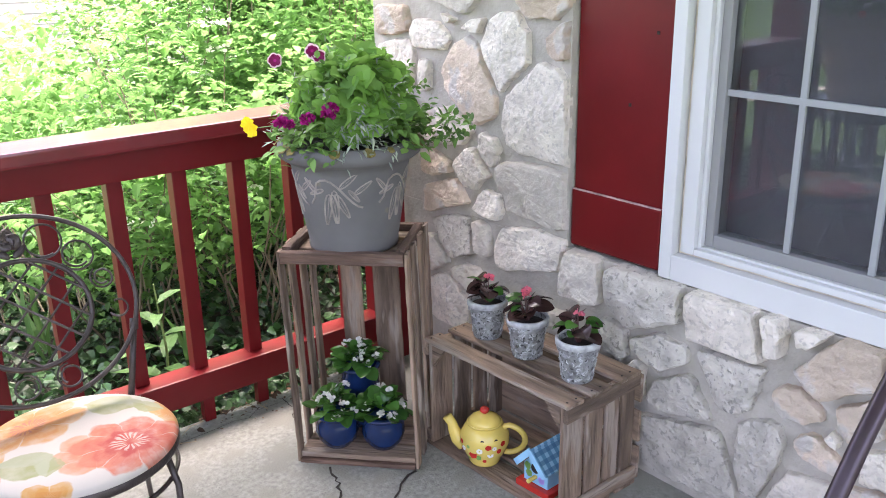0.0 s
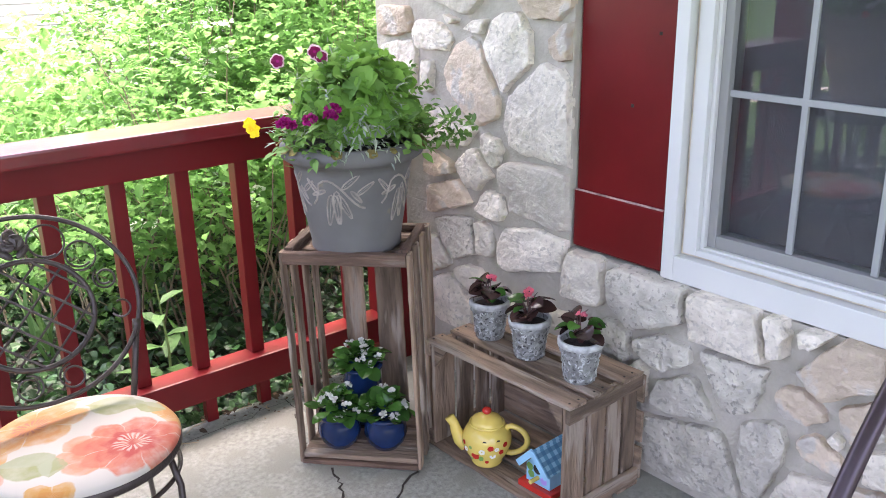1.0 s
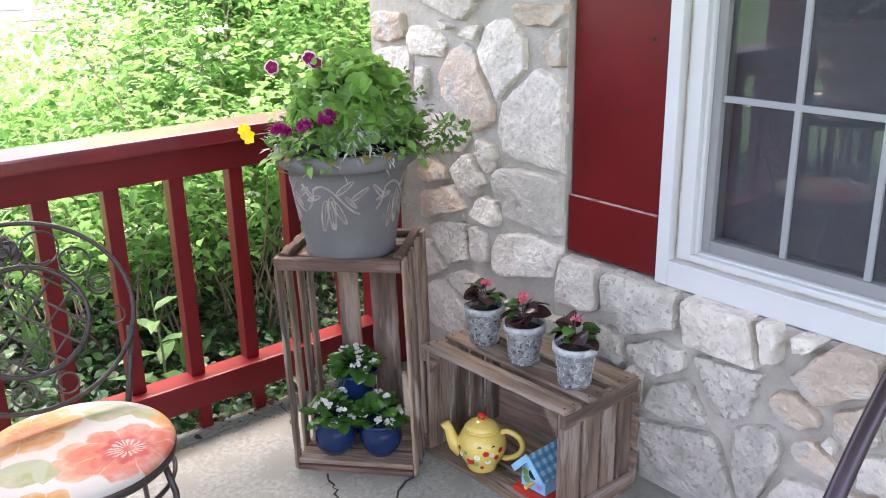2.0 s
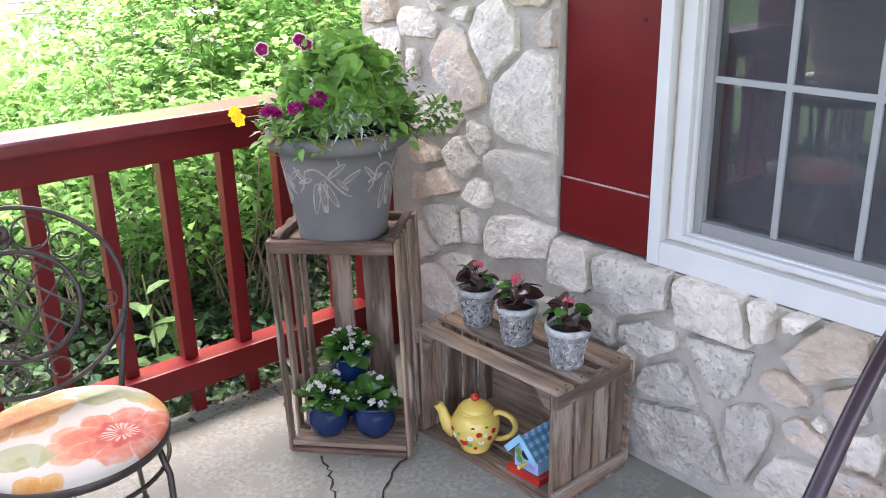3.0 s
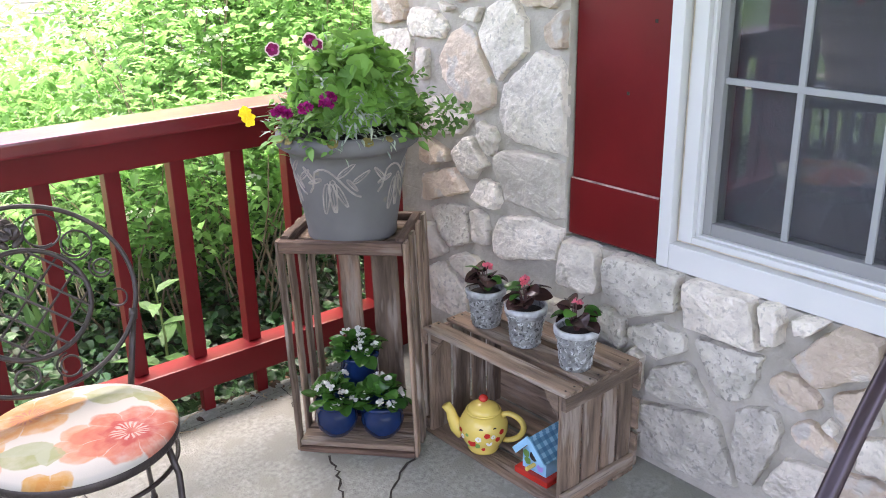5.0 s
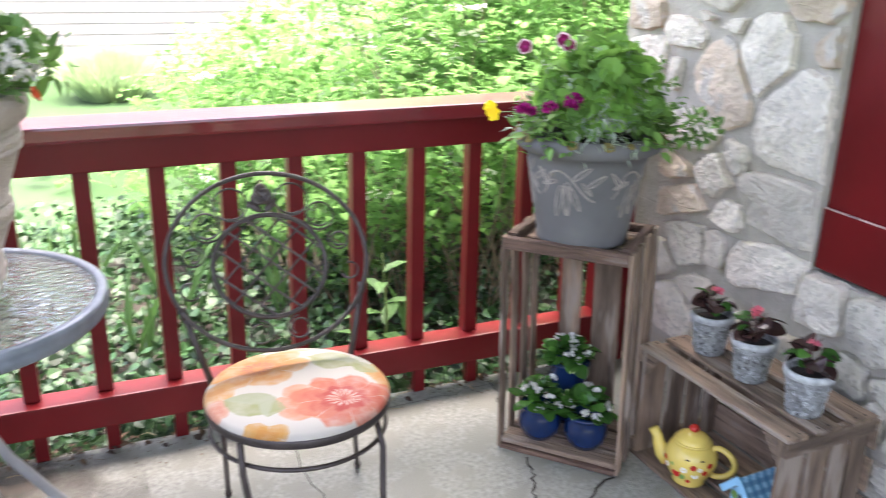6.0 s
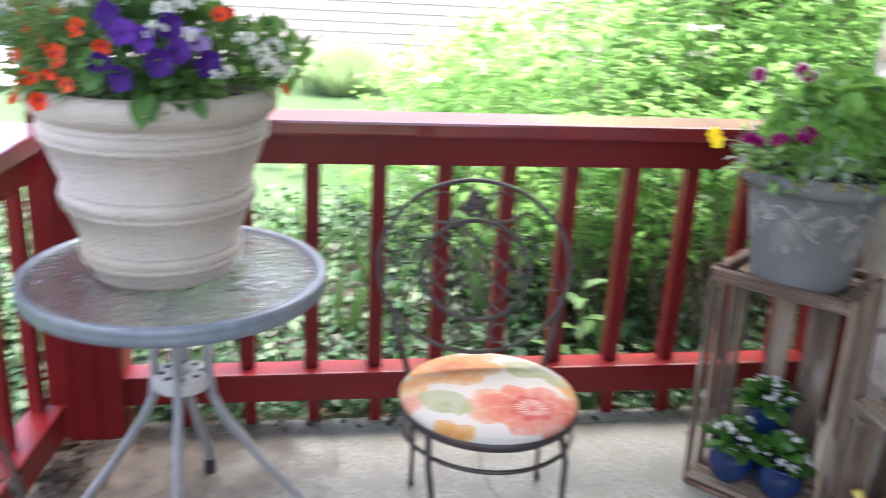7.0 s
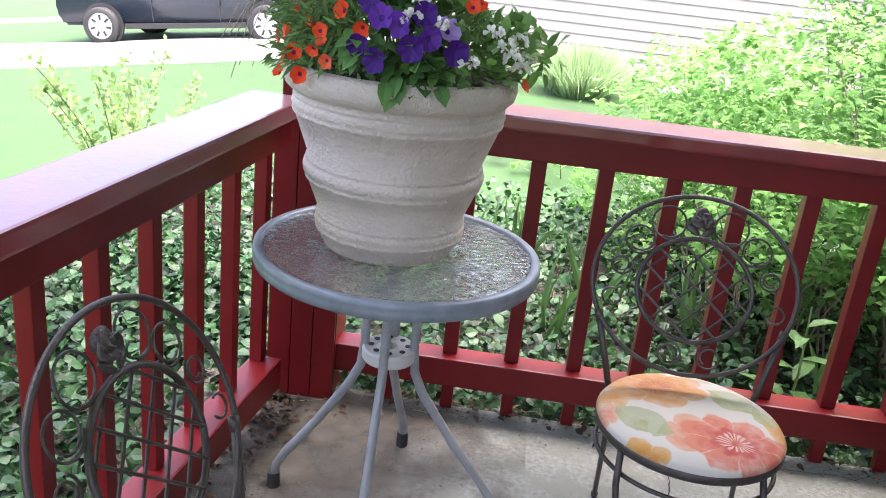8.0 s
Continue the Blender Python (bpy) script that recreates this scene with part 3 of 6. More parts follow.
strip("driveway", (-26, 4.0), (-0.5, 7.75), 3.9, DRIVE, 0.03, "pale sunlit concrete driveway beside the lawn", "driveway")
strip("path", (-28, 11.5), (-6.5, 15.5), 1.2, DRIVE, 0.03, "pale concrete path across the far lawn", "path")
strip("planting_bed", (-2.2, 0.05), (7.5, 0.05), 2.0, SOIL, 0.03, "dark soil bed under ivy beside the porch", "bed")
strip("planting_bed_side", (-1.13, -4.2), (-0.6, 0.4), 1.1, SOIL, 0.03, "dark soil bed under ivy beside the porch", "bed")

# stone house wall: mortar body with the window opening
SH0, SH1 = -0.695, -0.978         # shutter edges along y
WIN0, WIN1 = -0.984, -2.36        # outer edges of the window casing
SILL = 0.536


def wall_house():
    back = WX + 0.30
    wall = structure(part("wall_house", box(WX, back, -4.2, 0.15, -0.14, SILL, 0), STONE_MORTAR), "pale fieldstone house wall set in grey mortar", "wall")
    part("mortar_pier", box(WX, back, SH0 + 0.006, 0.15, SILL, 2.6, 0.004), STONE_MORTAR, wall)
    part("mortar_pier", box(WX, back, -4.2, WIN1 - 0.006, SILL, 2.6, 0.004), STONE_MORTAR, wall)
    part("lintel", box(WX, back, WIN1, SH0, 2.15, 2.6, 0), STONE_MORTAR, wall)
    part("shutter_backing", box(WX + 0.06, back, WIN0, SH0, SILL, 2.15, 0), STONE_MORTAR, wall)
    return wall


wall = wall_house()
# Unseen box, added only to stop sun coming through from behind the wall.
structure(part("house_body", box(WX + 0.95, 9.5, -9.0, 0.14, -0.15, 2.7, 0), SIDING), "unseen plain box behind the stone wall, added to block the sun", "house")
# Out of view; its overhang is set to shade the railing and nearby ivy.
structure(part("ceiling", box(-1.4, 1.9, -4.3, 0.48, 2.6, 2.75, 0), WHITE), "unseen white painted porch ceiling, overhang sized to shade the railing", "ceiling")


def shutter():
    ob = thing("shutter", pose(WX + 0.02, 0, 0), "dark red painted flat wooden window shutter", "shutter")
    part("panel", box(0.0, 0.03, SH1, SH0, SILL + 0.012, 2.08, 0.003), RED, ob)
    part("bottom_rail", box(-0.012, -0.0005, SH1 + 0.001, SH0 - 0.001, SILL + 0.012, 0.699, 0.006), RED, ob)
    # Pale strip paints in the rail edge's highlight along with its worn paint.
    part("highlight_edge", box(-0.0125, -0.0045, SH1 + 0.004, SH0 - 0.004, 0.6965, 0.6995, 0.0008), PALE_EDGE, ob, "pale strip along the rail edge: worn paint and painted highlight")
    part("top_rail", box(-0.012, -0.0005, SH1 + 0.001, SH0 - 0.001, 1.92, 2.08, 0.004), RED, ob)
    for y, z in ((-0.86, 0.93), (-0.93, 1.1)):
        part("nail_hole", box(-0.001, 0.002, y - 0.004, y + 0.004, z - 0.004, z + 0.004, 0), SOIL, ob)


shutter()


def window():
    ob = tagged(new("window_1"), "white vinyl window with grey sash and white muntins", "window", kind="structure")
    top = 2.1
    x = WX + 0.012

    def ring(name, mat, y0, y1, z0, z1, w, xa, xb, wb=None, bev=0.003):
        wb = wb or w
        part(name, box(xa, xb, y0 - w, y0, z0, z1, bev), mat, ob)
        part(name, box(xa, xb, y1, y1 + w, z0, z1, bev), mat, ob)
        part(name, box(xa + 0.0006, xb, y1 + w, y0 - w, z0, z0 + wb, bev), mat, ob)
        part(name, box(xa + 0.0006, xb, y1 + w, y0 - w, z1 - w, z1, bev), mat, ob)

    ring("casing", WHITE, WIN0, WIN1, SILL + 0.004, top, 0.034, x - 0.012, x + 0.06, 0.061)
    ring("caulk_step", CAULK, WIN0 - 0.034, WIN1 + 0.034, SILL + 0.065, top - 0.034, 0.010, x + 0.016, x + 0.06, 0.007)
    ring("frame", WHITE, WIN0 - 0.044, WIN1 + 0.044, SILL + 0.072, top - 0.044, 0.036, x + 0.008, x + 0.075, 0.014)
    ring("track", WHITE, WIN0 - 0.080, WIN1 + 0.080, SILL + 0.086, top - 0.080, 0.010, x + 0.022, x + 0.08, 0.006)
    ring("sash", SASH, WIN0 - 0.090, WIN1 + 0.090, SILL + 0.092, top - 0.090, 0.022, x + 0.034, x + 0.085, 0.030)
    gy0, gy1, gz0, gz1 = WIN0 - 0.112, WIN1 + 0.112, SILL + 0.122, top - 0.112
    pane = part("pane", box(x + 0.053, x + 0.057, gy1, gy0, gz0, gz1, 0), GLASS, ob, "dark reflecting glass")
    pane.visible_shadow = False
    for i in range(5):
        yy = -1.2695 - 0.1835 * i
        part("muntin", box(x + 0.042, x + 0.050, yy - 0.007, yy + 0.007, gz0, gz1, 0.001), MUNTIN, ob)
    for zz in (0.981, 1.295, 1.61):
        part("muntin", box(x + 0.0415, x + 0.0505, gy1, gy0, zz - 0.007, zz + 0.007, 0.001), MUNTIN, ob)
    part("screen", box(x + 0.084, x + 0.0845, gy1, gy0, gz0, gz1, 0), SCREEN, ob, "fine grey insect screen")
    room = part("dark_room", box(x + 0.12, x + 0.5, gy1 - 0.3, gy0 + 0.3, gz0 - 0.2, gz1 + 0.2, 0), ROOM, ob, "dim grey room behind the glass")


window()


# ---- railings ----
def railing(m, length, first, count, pitch, label, stubs, cap_wide=0.15, thick=0.02):
    """Local x runs along the rail, local -y faces the porch."""
    ob = thing("porch_railing", m, label, "railing", "porch railings")
    part("rail_cap", box(0, length, -0.07, -0.07 + cap_wide, ZT - 0.038, ZT, 0.007), RED_CAP, ob)
    part("top_rail", box(0, length, -0.03, 0.008, 0.752, ZT - 0.0385, 0.004), RED, ob)
    part("bottom_rail", box(0, length, -0.028, 0.052, 0.085, 0.168, 0.006), RED, ob)
    stick = foot = None
    for i in range(count):
        x = first + i * pitch
        if stick is None:
            stick = part("baluster", box(-thick, thick, 0.03 - thick, 0.03 + thick, 0.1685, ZT - 0.039, 0.003), RED, ob)
            o = stick
        else:
            o = new("baluster", stick.data)
            o.parent = ob
        o.location = (x, 0, 0)
        if stubs:
            if foot is None:
                foot = part("foot_block", box(-0.017, 0.017, 0.0, 0.028, 0.001, 0.0845, 0.003), RED, ob)
                s = foot
            else:
                s = new("foot_block", foot.data)
                s.parent = ob
            s.location = (x + 0.006, 0, 0)
    return ob


railing(pose(-0.505, 0, 0), 2.05, 0.505 - 0.018 - 2 * 0.172, 11, 0.172, "dark red painted wooden porch railing with square balusters", True)
railing(pose(-0.93, -2.63, 0, 0, 0, 83.5), 2.49, 0.059, 15, 0.172, "dark red painted wooden porch railing beside the lawn", False, 0.145, 0.0165)


def corner_post():
    ob = thing("porch_post", pose(-0.6, 0.035, 0, 0, 0, 2), "dark red boxed wooden corner post of the porch", "post")
    part("post_core", box(-0.08, 0.08, -0.08, 0.08, 0, 2.6, 0.005), RED, ob)
    for k, (a, b) in enumerate(((-0.092, -0.03), (-0.028, 0.03), (0.032, 0.092))):
        part("face_board", box(a, b, -0.094, -0.081, 0.0, ZT - 0.04 - 0.001 * k, 0.003), RED, ob)
    part("side_board", box(0.081, 0.094, -0.08, 0.08, 0, ZT - 0.04, 0.003), RED, ob)


corner_post()
wp = thing("wall_post", pose(1.50, 0.015, 0), "dark red square wooden half post against the stone wall", "post")
part("post_core", box(-0.05, 0.045, -0.05, 0.05, 0, ZT - 0.04, 0.004), RED, wp)
# ---- crates ----
def slat(parent, x0, x1, y0, y1, z0, z1, name="slat", stock=None):
    """A sawn board with uneven, worn edges along its length."""
    lo, hi = Vector((x0, y0, z0)), Vector((x1, y1, z1))
    long = max(range(3), key=lambda i: hi[i] - lo[i])
    a, b = (long + 1) % 3, (long + 2) % 3
    n = max(4, int((hi[long] - lo[long]) / 0.028))
    seed = random.uniform(0, 100)
    c = 0.0022
    bm = bmesh.new()
    rows = []
    for i in range(n + 1):
        u = lo[long] + (hi[long] - lo[long]) * i / n
        row = []
        for k, (p, q) in enumerate(((c, 0), (1 - c, 0), (1, c), (1, 1 - c), (1 - c, 1), (c, 1), (0, 1 - c), (0, c))):
            edge = lambda f, g: lo[g] + (c if f == c else 0) if f < 0.5 else hi[g] - (c if f == 1 - c else 0)
            v = Vector((0, 0, 0))
            wear = noise.noise((u * 26 + seed, seed, (k // 2) * 7.3))
            v[long] = u + (0.003 * noise.noise((seed, k * 3.1, i)) if i in (0, n) else 0)
            v[a] = edge(p, a) + 0.0016 * noise.noise((u * 9, seed, 0)) + 0.0014 * wear * (1 if p < 0.5 else -1)
            v[b] = edge(q, b) + 0.0010 * noise.noise((u * 9, seed, 50)) + 0.0010 * wear * (1 if q < 0.5 else -1)
            row.append(bm.verts.new(v))
        rows.append(row)
    for r, t in zip(rows, rows[1:]):
        for k in range(8):
            j = (k + 1) % 8
            bm.faces.new((r[k], r[j], t[j], t[k]))
    bm.faces.new(rows[0])
    bm.faces.new(rows[-1][::-1])
    bmesh.ops.recalc_face_normals(bm, faces=bm.faces)
    return part(name, bm, (stock or WOOD)[long], parent)


def standing_crate(m, label):
    """Stands on its end, open towards local -y."""
    ob = thing("wooden_crate", m, label, "crate", "wooden crates")
    w, d, h, t = 0.165, 0.13, 0.6, 0.009
    # back slats, side slats
    for x0, x1 in ((-0.088, -0.03), (0.004, 0.078)):
        slat(ob, x0, x1, d - t, d, 0.01, h - 0.012)
    for s in (-1, 1):
        for y0, y1 in ((-d, -d + 0.034), (-0.06, -0.022), (0.02, 0.06), (0.092, d - 0.001)):
            a, b = sorted((s * w, s * (w - t)))
            slat(ob, a, b, y0, y1, 0.004, h - 0.004)
    # end panels with their cleats
    for base in (0.0, 1.0):
        zc = 0.018 if base == 0 else h - 0.034
        for y0, y1 in ((-d + 0.004, -0.062), (-0.05, 0.03), (0.045, d - t - 0.002)):
            slat(ob, -w + t + 0.002, w - t - 0.002, y0, y1, zc, zc + 0.014)
        zr0, zr1 = (0.0, 0.017) if base == 0 else (h - 0.035, h)
        slat(ob, -w + t + 0.001, w - t - 0.001, -d - 0.004, -d + 0.018, zr0 + 0.002, zr1 - 0.002, "cleat", WOOD_ROT)
        slat(ob, -w + t + 0.001, w - t - 0.001, d - t - 0.022, d - t - 0.001, zr0 + 0.002, zr1, "cleat", WOOD_ROT)
        for s in (-1, 1):
            a, b = sorted((s * (w - t - 0.0005), s * (w - t - 0.022)))
            slat(ob, a, b, -d + 0.019, d - t - 0.023, zr0, zr1 + 0.004, "cleat", WOOD_ROT)
    return ob


def lying_crate(m, label):
    """Lies on its long side, open towards local -x; local y runs along it."""
    ob = thing("wooden_crate", m, label, "crate", "wooden crates")
    w, l, h, t = 0.14, 0.25, 0.315, 0.01
    for x0, x1 in ((-w, -w + 0.058), (-0.056, 0.016), (0.052, w - 0.012)):
        slat(ob, x0, x1, -l, l, h - t, h)
    for x0, x1 in ((-w, -w + 0.08), (-0.045, 0.03), (0.05, w - 0.012)):
        slat(ob, x0, x1, -l, l, 0.0, t)
    for z0, z1 in ((0.012, 0.10), (0.115, 0.2), (0.225, h - t - 0.004)):
        slat(ob, w - t, w, -l, l, z0, z1)
    for s in (-1, 1):
        for x0, x1 in ((-w + 0.004, -0.062), (-0.05, 0.008), (0.02, 0.068), (0.08, w - t - 0.002)):
            a, b = sorted((s * (l - 0.014), s * (l - 0.024)))
            slat(ob, x0, x1, a, b, t + 0.001, h - t - 0.001)
        for z0, z1 in ((t + 0.001, t + 0.036), (h - t - 0.036, h - t - 0.001)):
            a, b = sorted((s * (l + 0.001), s * (l - 0.013)))
            slat(ob, -w + 0.002, w - t - 0.002, a, b, z0, z1, "cleat")
        # corner braces inside the opening
        bm = bmesh.new()
        y0, y1 = s * (l - 0.026), s * (l - 0.075)
        f = []
        for xx in (-w + 0.006, -w + 0.018):
            f.append([bm.verts.new((xx, y0, h - t - 0.001)), bm.verts.new((xx, y1, h - t - 0.001)), bm.verts.new((xx, y0, h - t - 0.065))])
        bm.faces.new(f[0])
        bm.faces.new(f[1][::-1])
        for i in range(3):
            j = (i + 1) % 3
            bm.faces.new((f[0][i], f[1][i], f[1][j], f[0][j]))
        bmesh.ops.recalc_face_normals(bm, faces=bm.faces)
        part("corner_brace", bm, WOOD[1], ob)
    return ob


def nails(parent, spots):
    for x, y, z in spots:
        b = lathe([(0, 0), (0.0028, 0), (0.0028, 0.0012), (0, 0.0012)], 10)
        part("nail", b, SOIL, parent).location = (x, y, z)


standing_crate(pose(1.136, -0.394, 0, 0.6, -1.2, -49.5), "weathered brown wooden slat crate standing on its end")
low_crate = lying_crate(pose(1.392, -0.752, 0, 0, 0, 1.5), "weathered brown wooden slat crate lying on its side")
nails(low_crate, [(x + j, s * 0.237, 0.315) for x in (-0.11, -0.025, 0.085) for s in (-1, 1) for j in (-0.015, 0.015)])

# ---- plants ----
def leaf_mesh(name, spots, outline, fold, mat, parent, droop=0.15, label=""):
    """spots: (place, direction, up, size); outline: half outline of a leaf as (along, across)."""
    verts, faces = [], []
    n = len(outline)
    for p, d, u, s in spots:
        d = d.normalized()
        side = d.cross(u)
        if side.length < 1e-3:
            side = d.orthogonal()
        side.normalize()
        up = side.cross(d)
        b = len(verts)
        for a, c in outline:
            mid = p + d * (a * s) - up * (droop * s * a * a)
            verts.append(mid)
            verts.append(mid + side * (c * s) + up * (fold * c * s))
            verts.append(mid - side * (c * s) + up * (fold * c * s))
        for i in range(n - 1):
            q, r = b + 3 * i, b + 3 * i + 3
            faces.append((q, r, r + 1, q + 1))
            faces.append((q + 2, r + 2, r, q))
    me = bpy.data.meshes.new(name)
    me.from_pydata([tuple(v) for v in verts], [], faces)
    me.materials.append(mat)
    ob = new(name, me)
    if parent is not None:
        ob.parent = parent
    if label:
        ob["label"] = label
    return ob


LOBED = ((0, 0.14), (0.12, 0.38), (0.4, 0.3), (0.52, 0.4), (0.78, 0.16), (1, 0.0))
OVAL = ((0, 0.02), (0.3, 0.3), (0.65, 0.27), (1, 0.0))
HEART = ((0, 0.12), (0.2, 0.42), (0.6, 0.36), (1, 0.0))
ROUND = ((-0.1, 0.2), (0.12, 0.48), (0.5, 0.55), (0.85, 0.38), (1, 0.1))
SMOOTH = ((-0.1, 0.15), (0.0, 0.36), (0.15, 0.5), (0.35, 0.56), (0.55, 0.53), (0.75, 0.42), (0.9, 0.25), (1, 0.04))
SCALLOP = ((-0.12, 0.16), (0.0, 0.4), (0.1, 0.44), (0.2, 0.57), (0.34, 0.52), (0.48, 0.59), (0.6, 0.48), (0.74, 0.47), (0.84, 0.3), (0.94, 0.26), (1.0, 0.06))
STRAP = ((0, 0.03), (0.35, 0.048), (0.7, 0.038), (1, 0.0))
FINE = ((0, 0.03), (0.4, 0.12), (1, 0.0))


def unit():
    while True:
        v = Vector((random.uniform(-1, 1), random.uniform(-1, 1), random.uniform(-1, 1)))
        if 0.05 < v.length < 1:
            return v.normalized()


def stem_mesh(name, lines, radius, mat, parent, seg=5):
    bm = bmesh.new()
    for pts in lines:
        n = len(pts)
        tube(pts, radius, seg, bm=bm, radii=[radius * (1 - 0.6 * i / (n - 1)) for i in range(n)])
    return part(name, bm, mat, parent)


def petal_flower(name, m, r, petals, mat, centre_mat, parent, cup=0.3, ruffle=0.12, throat=None):
    """A five-petalled open flower that faces local z."""
    bm = bmesh.new()
    seg = petals * 6
    c = bm.verts.new((0, 0, -cup * r * 0.6))
    rings = []
    for k, rr in enumerate((0.25, 0.65, 1.0)):
        row = []
        for i in range(seg):
            a = 2 * math.pi * i / seg
            lobe = 1 - 0.13 * abs(math.cos(a * petals / 2)) ** 6 if k == 2 else 1
            z = cup * r * (rr - 0.6) + ruffle * r * math.sin(a * petals * 1.5 + 1) * rr * rr
            row.append(bm.verts.new((rr * r * lobe * math.cos(a), rr * r * lobe * math.sin(a), z)))
        rings.append(row)
    for i in range(seg):
        j = (i + 1) % seg
        f = bm.faces.new((c, rings[0][i], rings[0][j]))
        f.material_index = 1
        for a, b in zip(rings, rings[1:]):
            bm.faces.new((a[i], b[i], b[j], a[j]))
    ob = part(name, bm, (mat, centre_mat), parent, smooth=True)
    ob.matrix_basis = m
    return ob


def facing(p, d, spin=0):
    q = Vector(d).to_track_quat("Z", "Y").to_matrix().to_4x4()
    return Matrix.Translation(p) @ q @ pose(0, 0, 0, 0, 0, spin)


def blossom_cluster(name, p, r, count, size, mat, parent):
    spots = []
    for _ in range(count):
        d = unit()
        d.z = abs(d.z) * 0.7
        q = Vector(p) + d * r * random.uniform(0.6, 1)
        for k in range(4):
            e = (d + unit() * 0.9).normalized()
            spots.append((q, e, unit(), size))
    return leaf_mesh(name, spots, ((0, 0.1), (0.5, 0.45), (1, 0.25)), 0.2, mat, parent, 0.0)


# ---- grey pot with geranium, on the standing crate ----
def grey_pot():
    z0 = 0.5815
    ob = thing("flower_pot", pose(1.118, -0.394, z0), "grey clay pot with raised olive sprigs, mossy rim", "pot")
    prof = [(0.0, 0.004), (0.104, 0.0), (0.112, 0.006), (0.113, 0.014), (0.112, 0.02), (0.128, 0.11), (0.143, 0.2), (0.15, 0.222), (0.163, 0.226), (0.174, 0.234), (0.177, 0.248), (0.174, 0.262), (0.166, 0.268), (0.15, 0.266), (0.146, 0.25), (0.14, 0.235), (0, 0.235)]
    prof = [(r, z * 1.025) for r, z in prof]
    part("body", lathe(prof, 64), GREY_POT, ob, smooth=True)
    part("soil", lathe([(0.138, 0.244), (0.1, 0.256), (0, 0.26)], 24), SOIL, ob)

    def on_wall(a, z):
        r = 0.112 + (0.145 - 0.112) * (z - 0.02) / 0.205 + 0.0006
        return Vector((r * math.cos(a), r * math.sin(a), z))

    # raised sprigs: branches and outlined leaves round the side that faces the porch
    for base in (-2.45, -1.15, 0.15, 1.45, 2.75):
        lines = []
        main = [on_wall(base - 0.5 + 0.09 * i, 0.165 + 0.035 * math.sin(i * 0.42) - 0.028 * (i < 2)) for i in range(12)]
        part("sprig_branch", tube(main, 0.003, 6), SPRIG, ob, "pale worn relief branch")
        bm = bmesh.new()
        for k, (da, dz, la, lz) in enumerate(((-0.35, 0.0, -0.22, 0.035), (-0.2, 0.01, -0.3, -0.015), (-0.05, 0.0, 0.06, -0.075), (-0.1, 0.0, -0.12, -0.08), (0.02, 0.0, 0.22, -0.06), (0.1, 0.015, 0.3, 0.035), (0.25, 0.01, 0.18, -0.03), (0.35, 0.0, 0.3, 0.03), (0.0, 0.01, -0.02, -0.085))):
            pts = []
            lx = la * 0.13
            for i in range(13):
                u = 2 * math.pi * i / 13
                along = 0.5 - 0.5 * math.cos(u)
                across = 0.11 * math.sin(u) * (1.2 - 0.5 * along)
                pts.append(on_wall(base + da + (lx * along - lz * across) / 0.13, 0.165 + dz + lz * along + lx * across))
            tube(pts, 0.0022, 5, True, bm)
            tube([on_wall(base + da + la * s, 0.165 + dz + lz * s) for s in (0.1, 0.5, 0.9)], 0.0009, 5, False, bm)
        part("sprig_leaves", bm, SPRIG, ob, "pale worn relief leaves")
    for k in range(16):
        a = random.uniform(0, 2 * math.pi)
        petal_flower("moss_patch", facing((0.1745 * math.cos(a), 0.1745 * math.sin(a), 0.269), (math.cos(a), math.sin(a), 1.2)), random.uniform(0.009, 0.022), 5, MOSS, MOSS, ob, 0.05, 0.05)
    # foliage
    spots = []
    lines = []
    for i in range(430):
        a = random.uniform(0, 2 * math.pi)
        e = math.acos(random.uniform(0.0, 1))
        rr = random.uniform(0.8, 1.0)
        d = Vector((math.cos(a) * math.sin(e), math.sin(a) * math.sin(e), math.cos(e)))
        p = Vector((0.02, 0.0, 0.285)) + Vector((d.x * 0.132, d.y * 0.132, d.z * 0.168 + 0.02)) * rr
        spots.append((p, (d + unit() * 0.8 + Vector((0, 0, -0.2))).normalized(), (d + unit() * 0.6 + Vector((0, 0, 0.3))).normalized(), random.uniform(0.028, 0.056)))
        if i % 4 == 0:
            lines.append([Vector((d.x * 0.03, d.y * 0.03, 0.27)), p * 0.6 + Vector((0, 0, 0.1)), p])
    leaf_mesh("geranium_leaves", spots, SCALLOP, 0.25, LEAF_POT, ob, 0.3, "bright green rounded geranium leaves")
    stem_mesh("stalk_tangle", lines, 0.003, STEM, ob)
    # trailing small-leaved greenery and silver filler along the rim
    green, silver = [], []
    for i in range(620):
        a = random.uniform(0, 2 * math.pi)
        r = random.uniform(0.12, 0.19)
        hang = max(0, r - 0.165)
        p = Vector((r * math.cos(a), r * math.sin(a), 0.272 + random.uniform(0.0, 0.065) - hang * 1.6))
        out = Vector((math.cos(a), math.sin(a), random.uniform(-0.5, 0.9)))
        (silver if (math.sin(a * 3 + 1) > 0.35) else green).append((p, out + unit() * 0.7, Vector((0, 0, 1)) + unit() * 0.5, random.uniform(0.018, 0.036)))
    for i in range(120):
        u = random.random()
        c = Vector((0.14, -0.12, 0.285)).lerp(Vector((0.2, -0.19, 0.3)), u)
        green.append((c + unit() * 0.035, unit() + Vector((0, 0, 0.3)), Vector((0, 0, 1)) + unit() * 0.5, random.uniform(0.015, 0.03)))
    # loose sprigs that stand out of the dome
    for i in range(46):
        a, e = random.uniform(0, 2 * math.pi), math.acos(random.uniform(0.1, 1))
        d = Vector((math.cos(a) * math.sin(e), math.sin(a) * math.sin(e), math.cos(e)))
        p = Vector((0.02, 0.0, 0.285)) + Vector((d.x * 0.15, d.y * 0.15, d.z * 0.16))
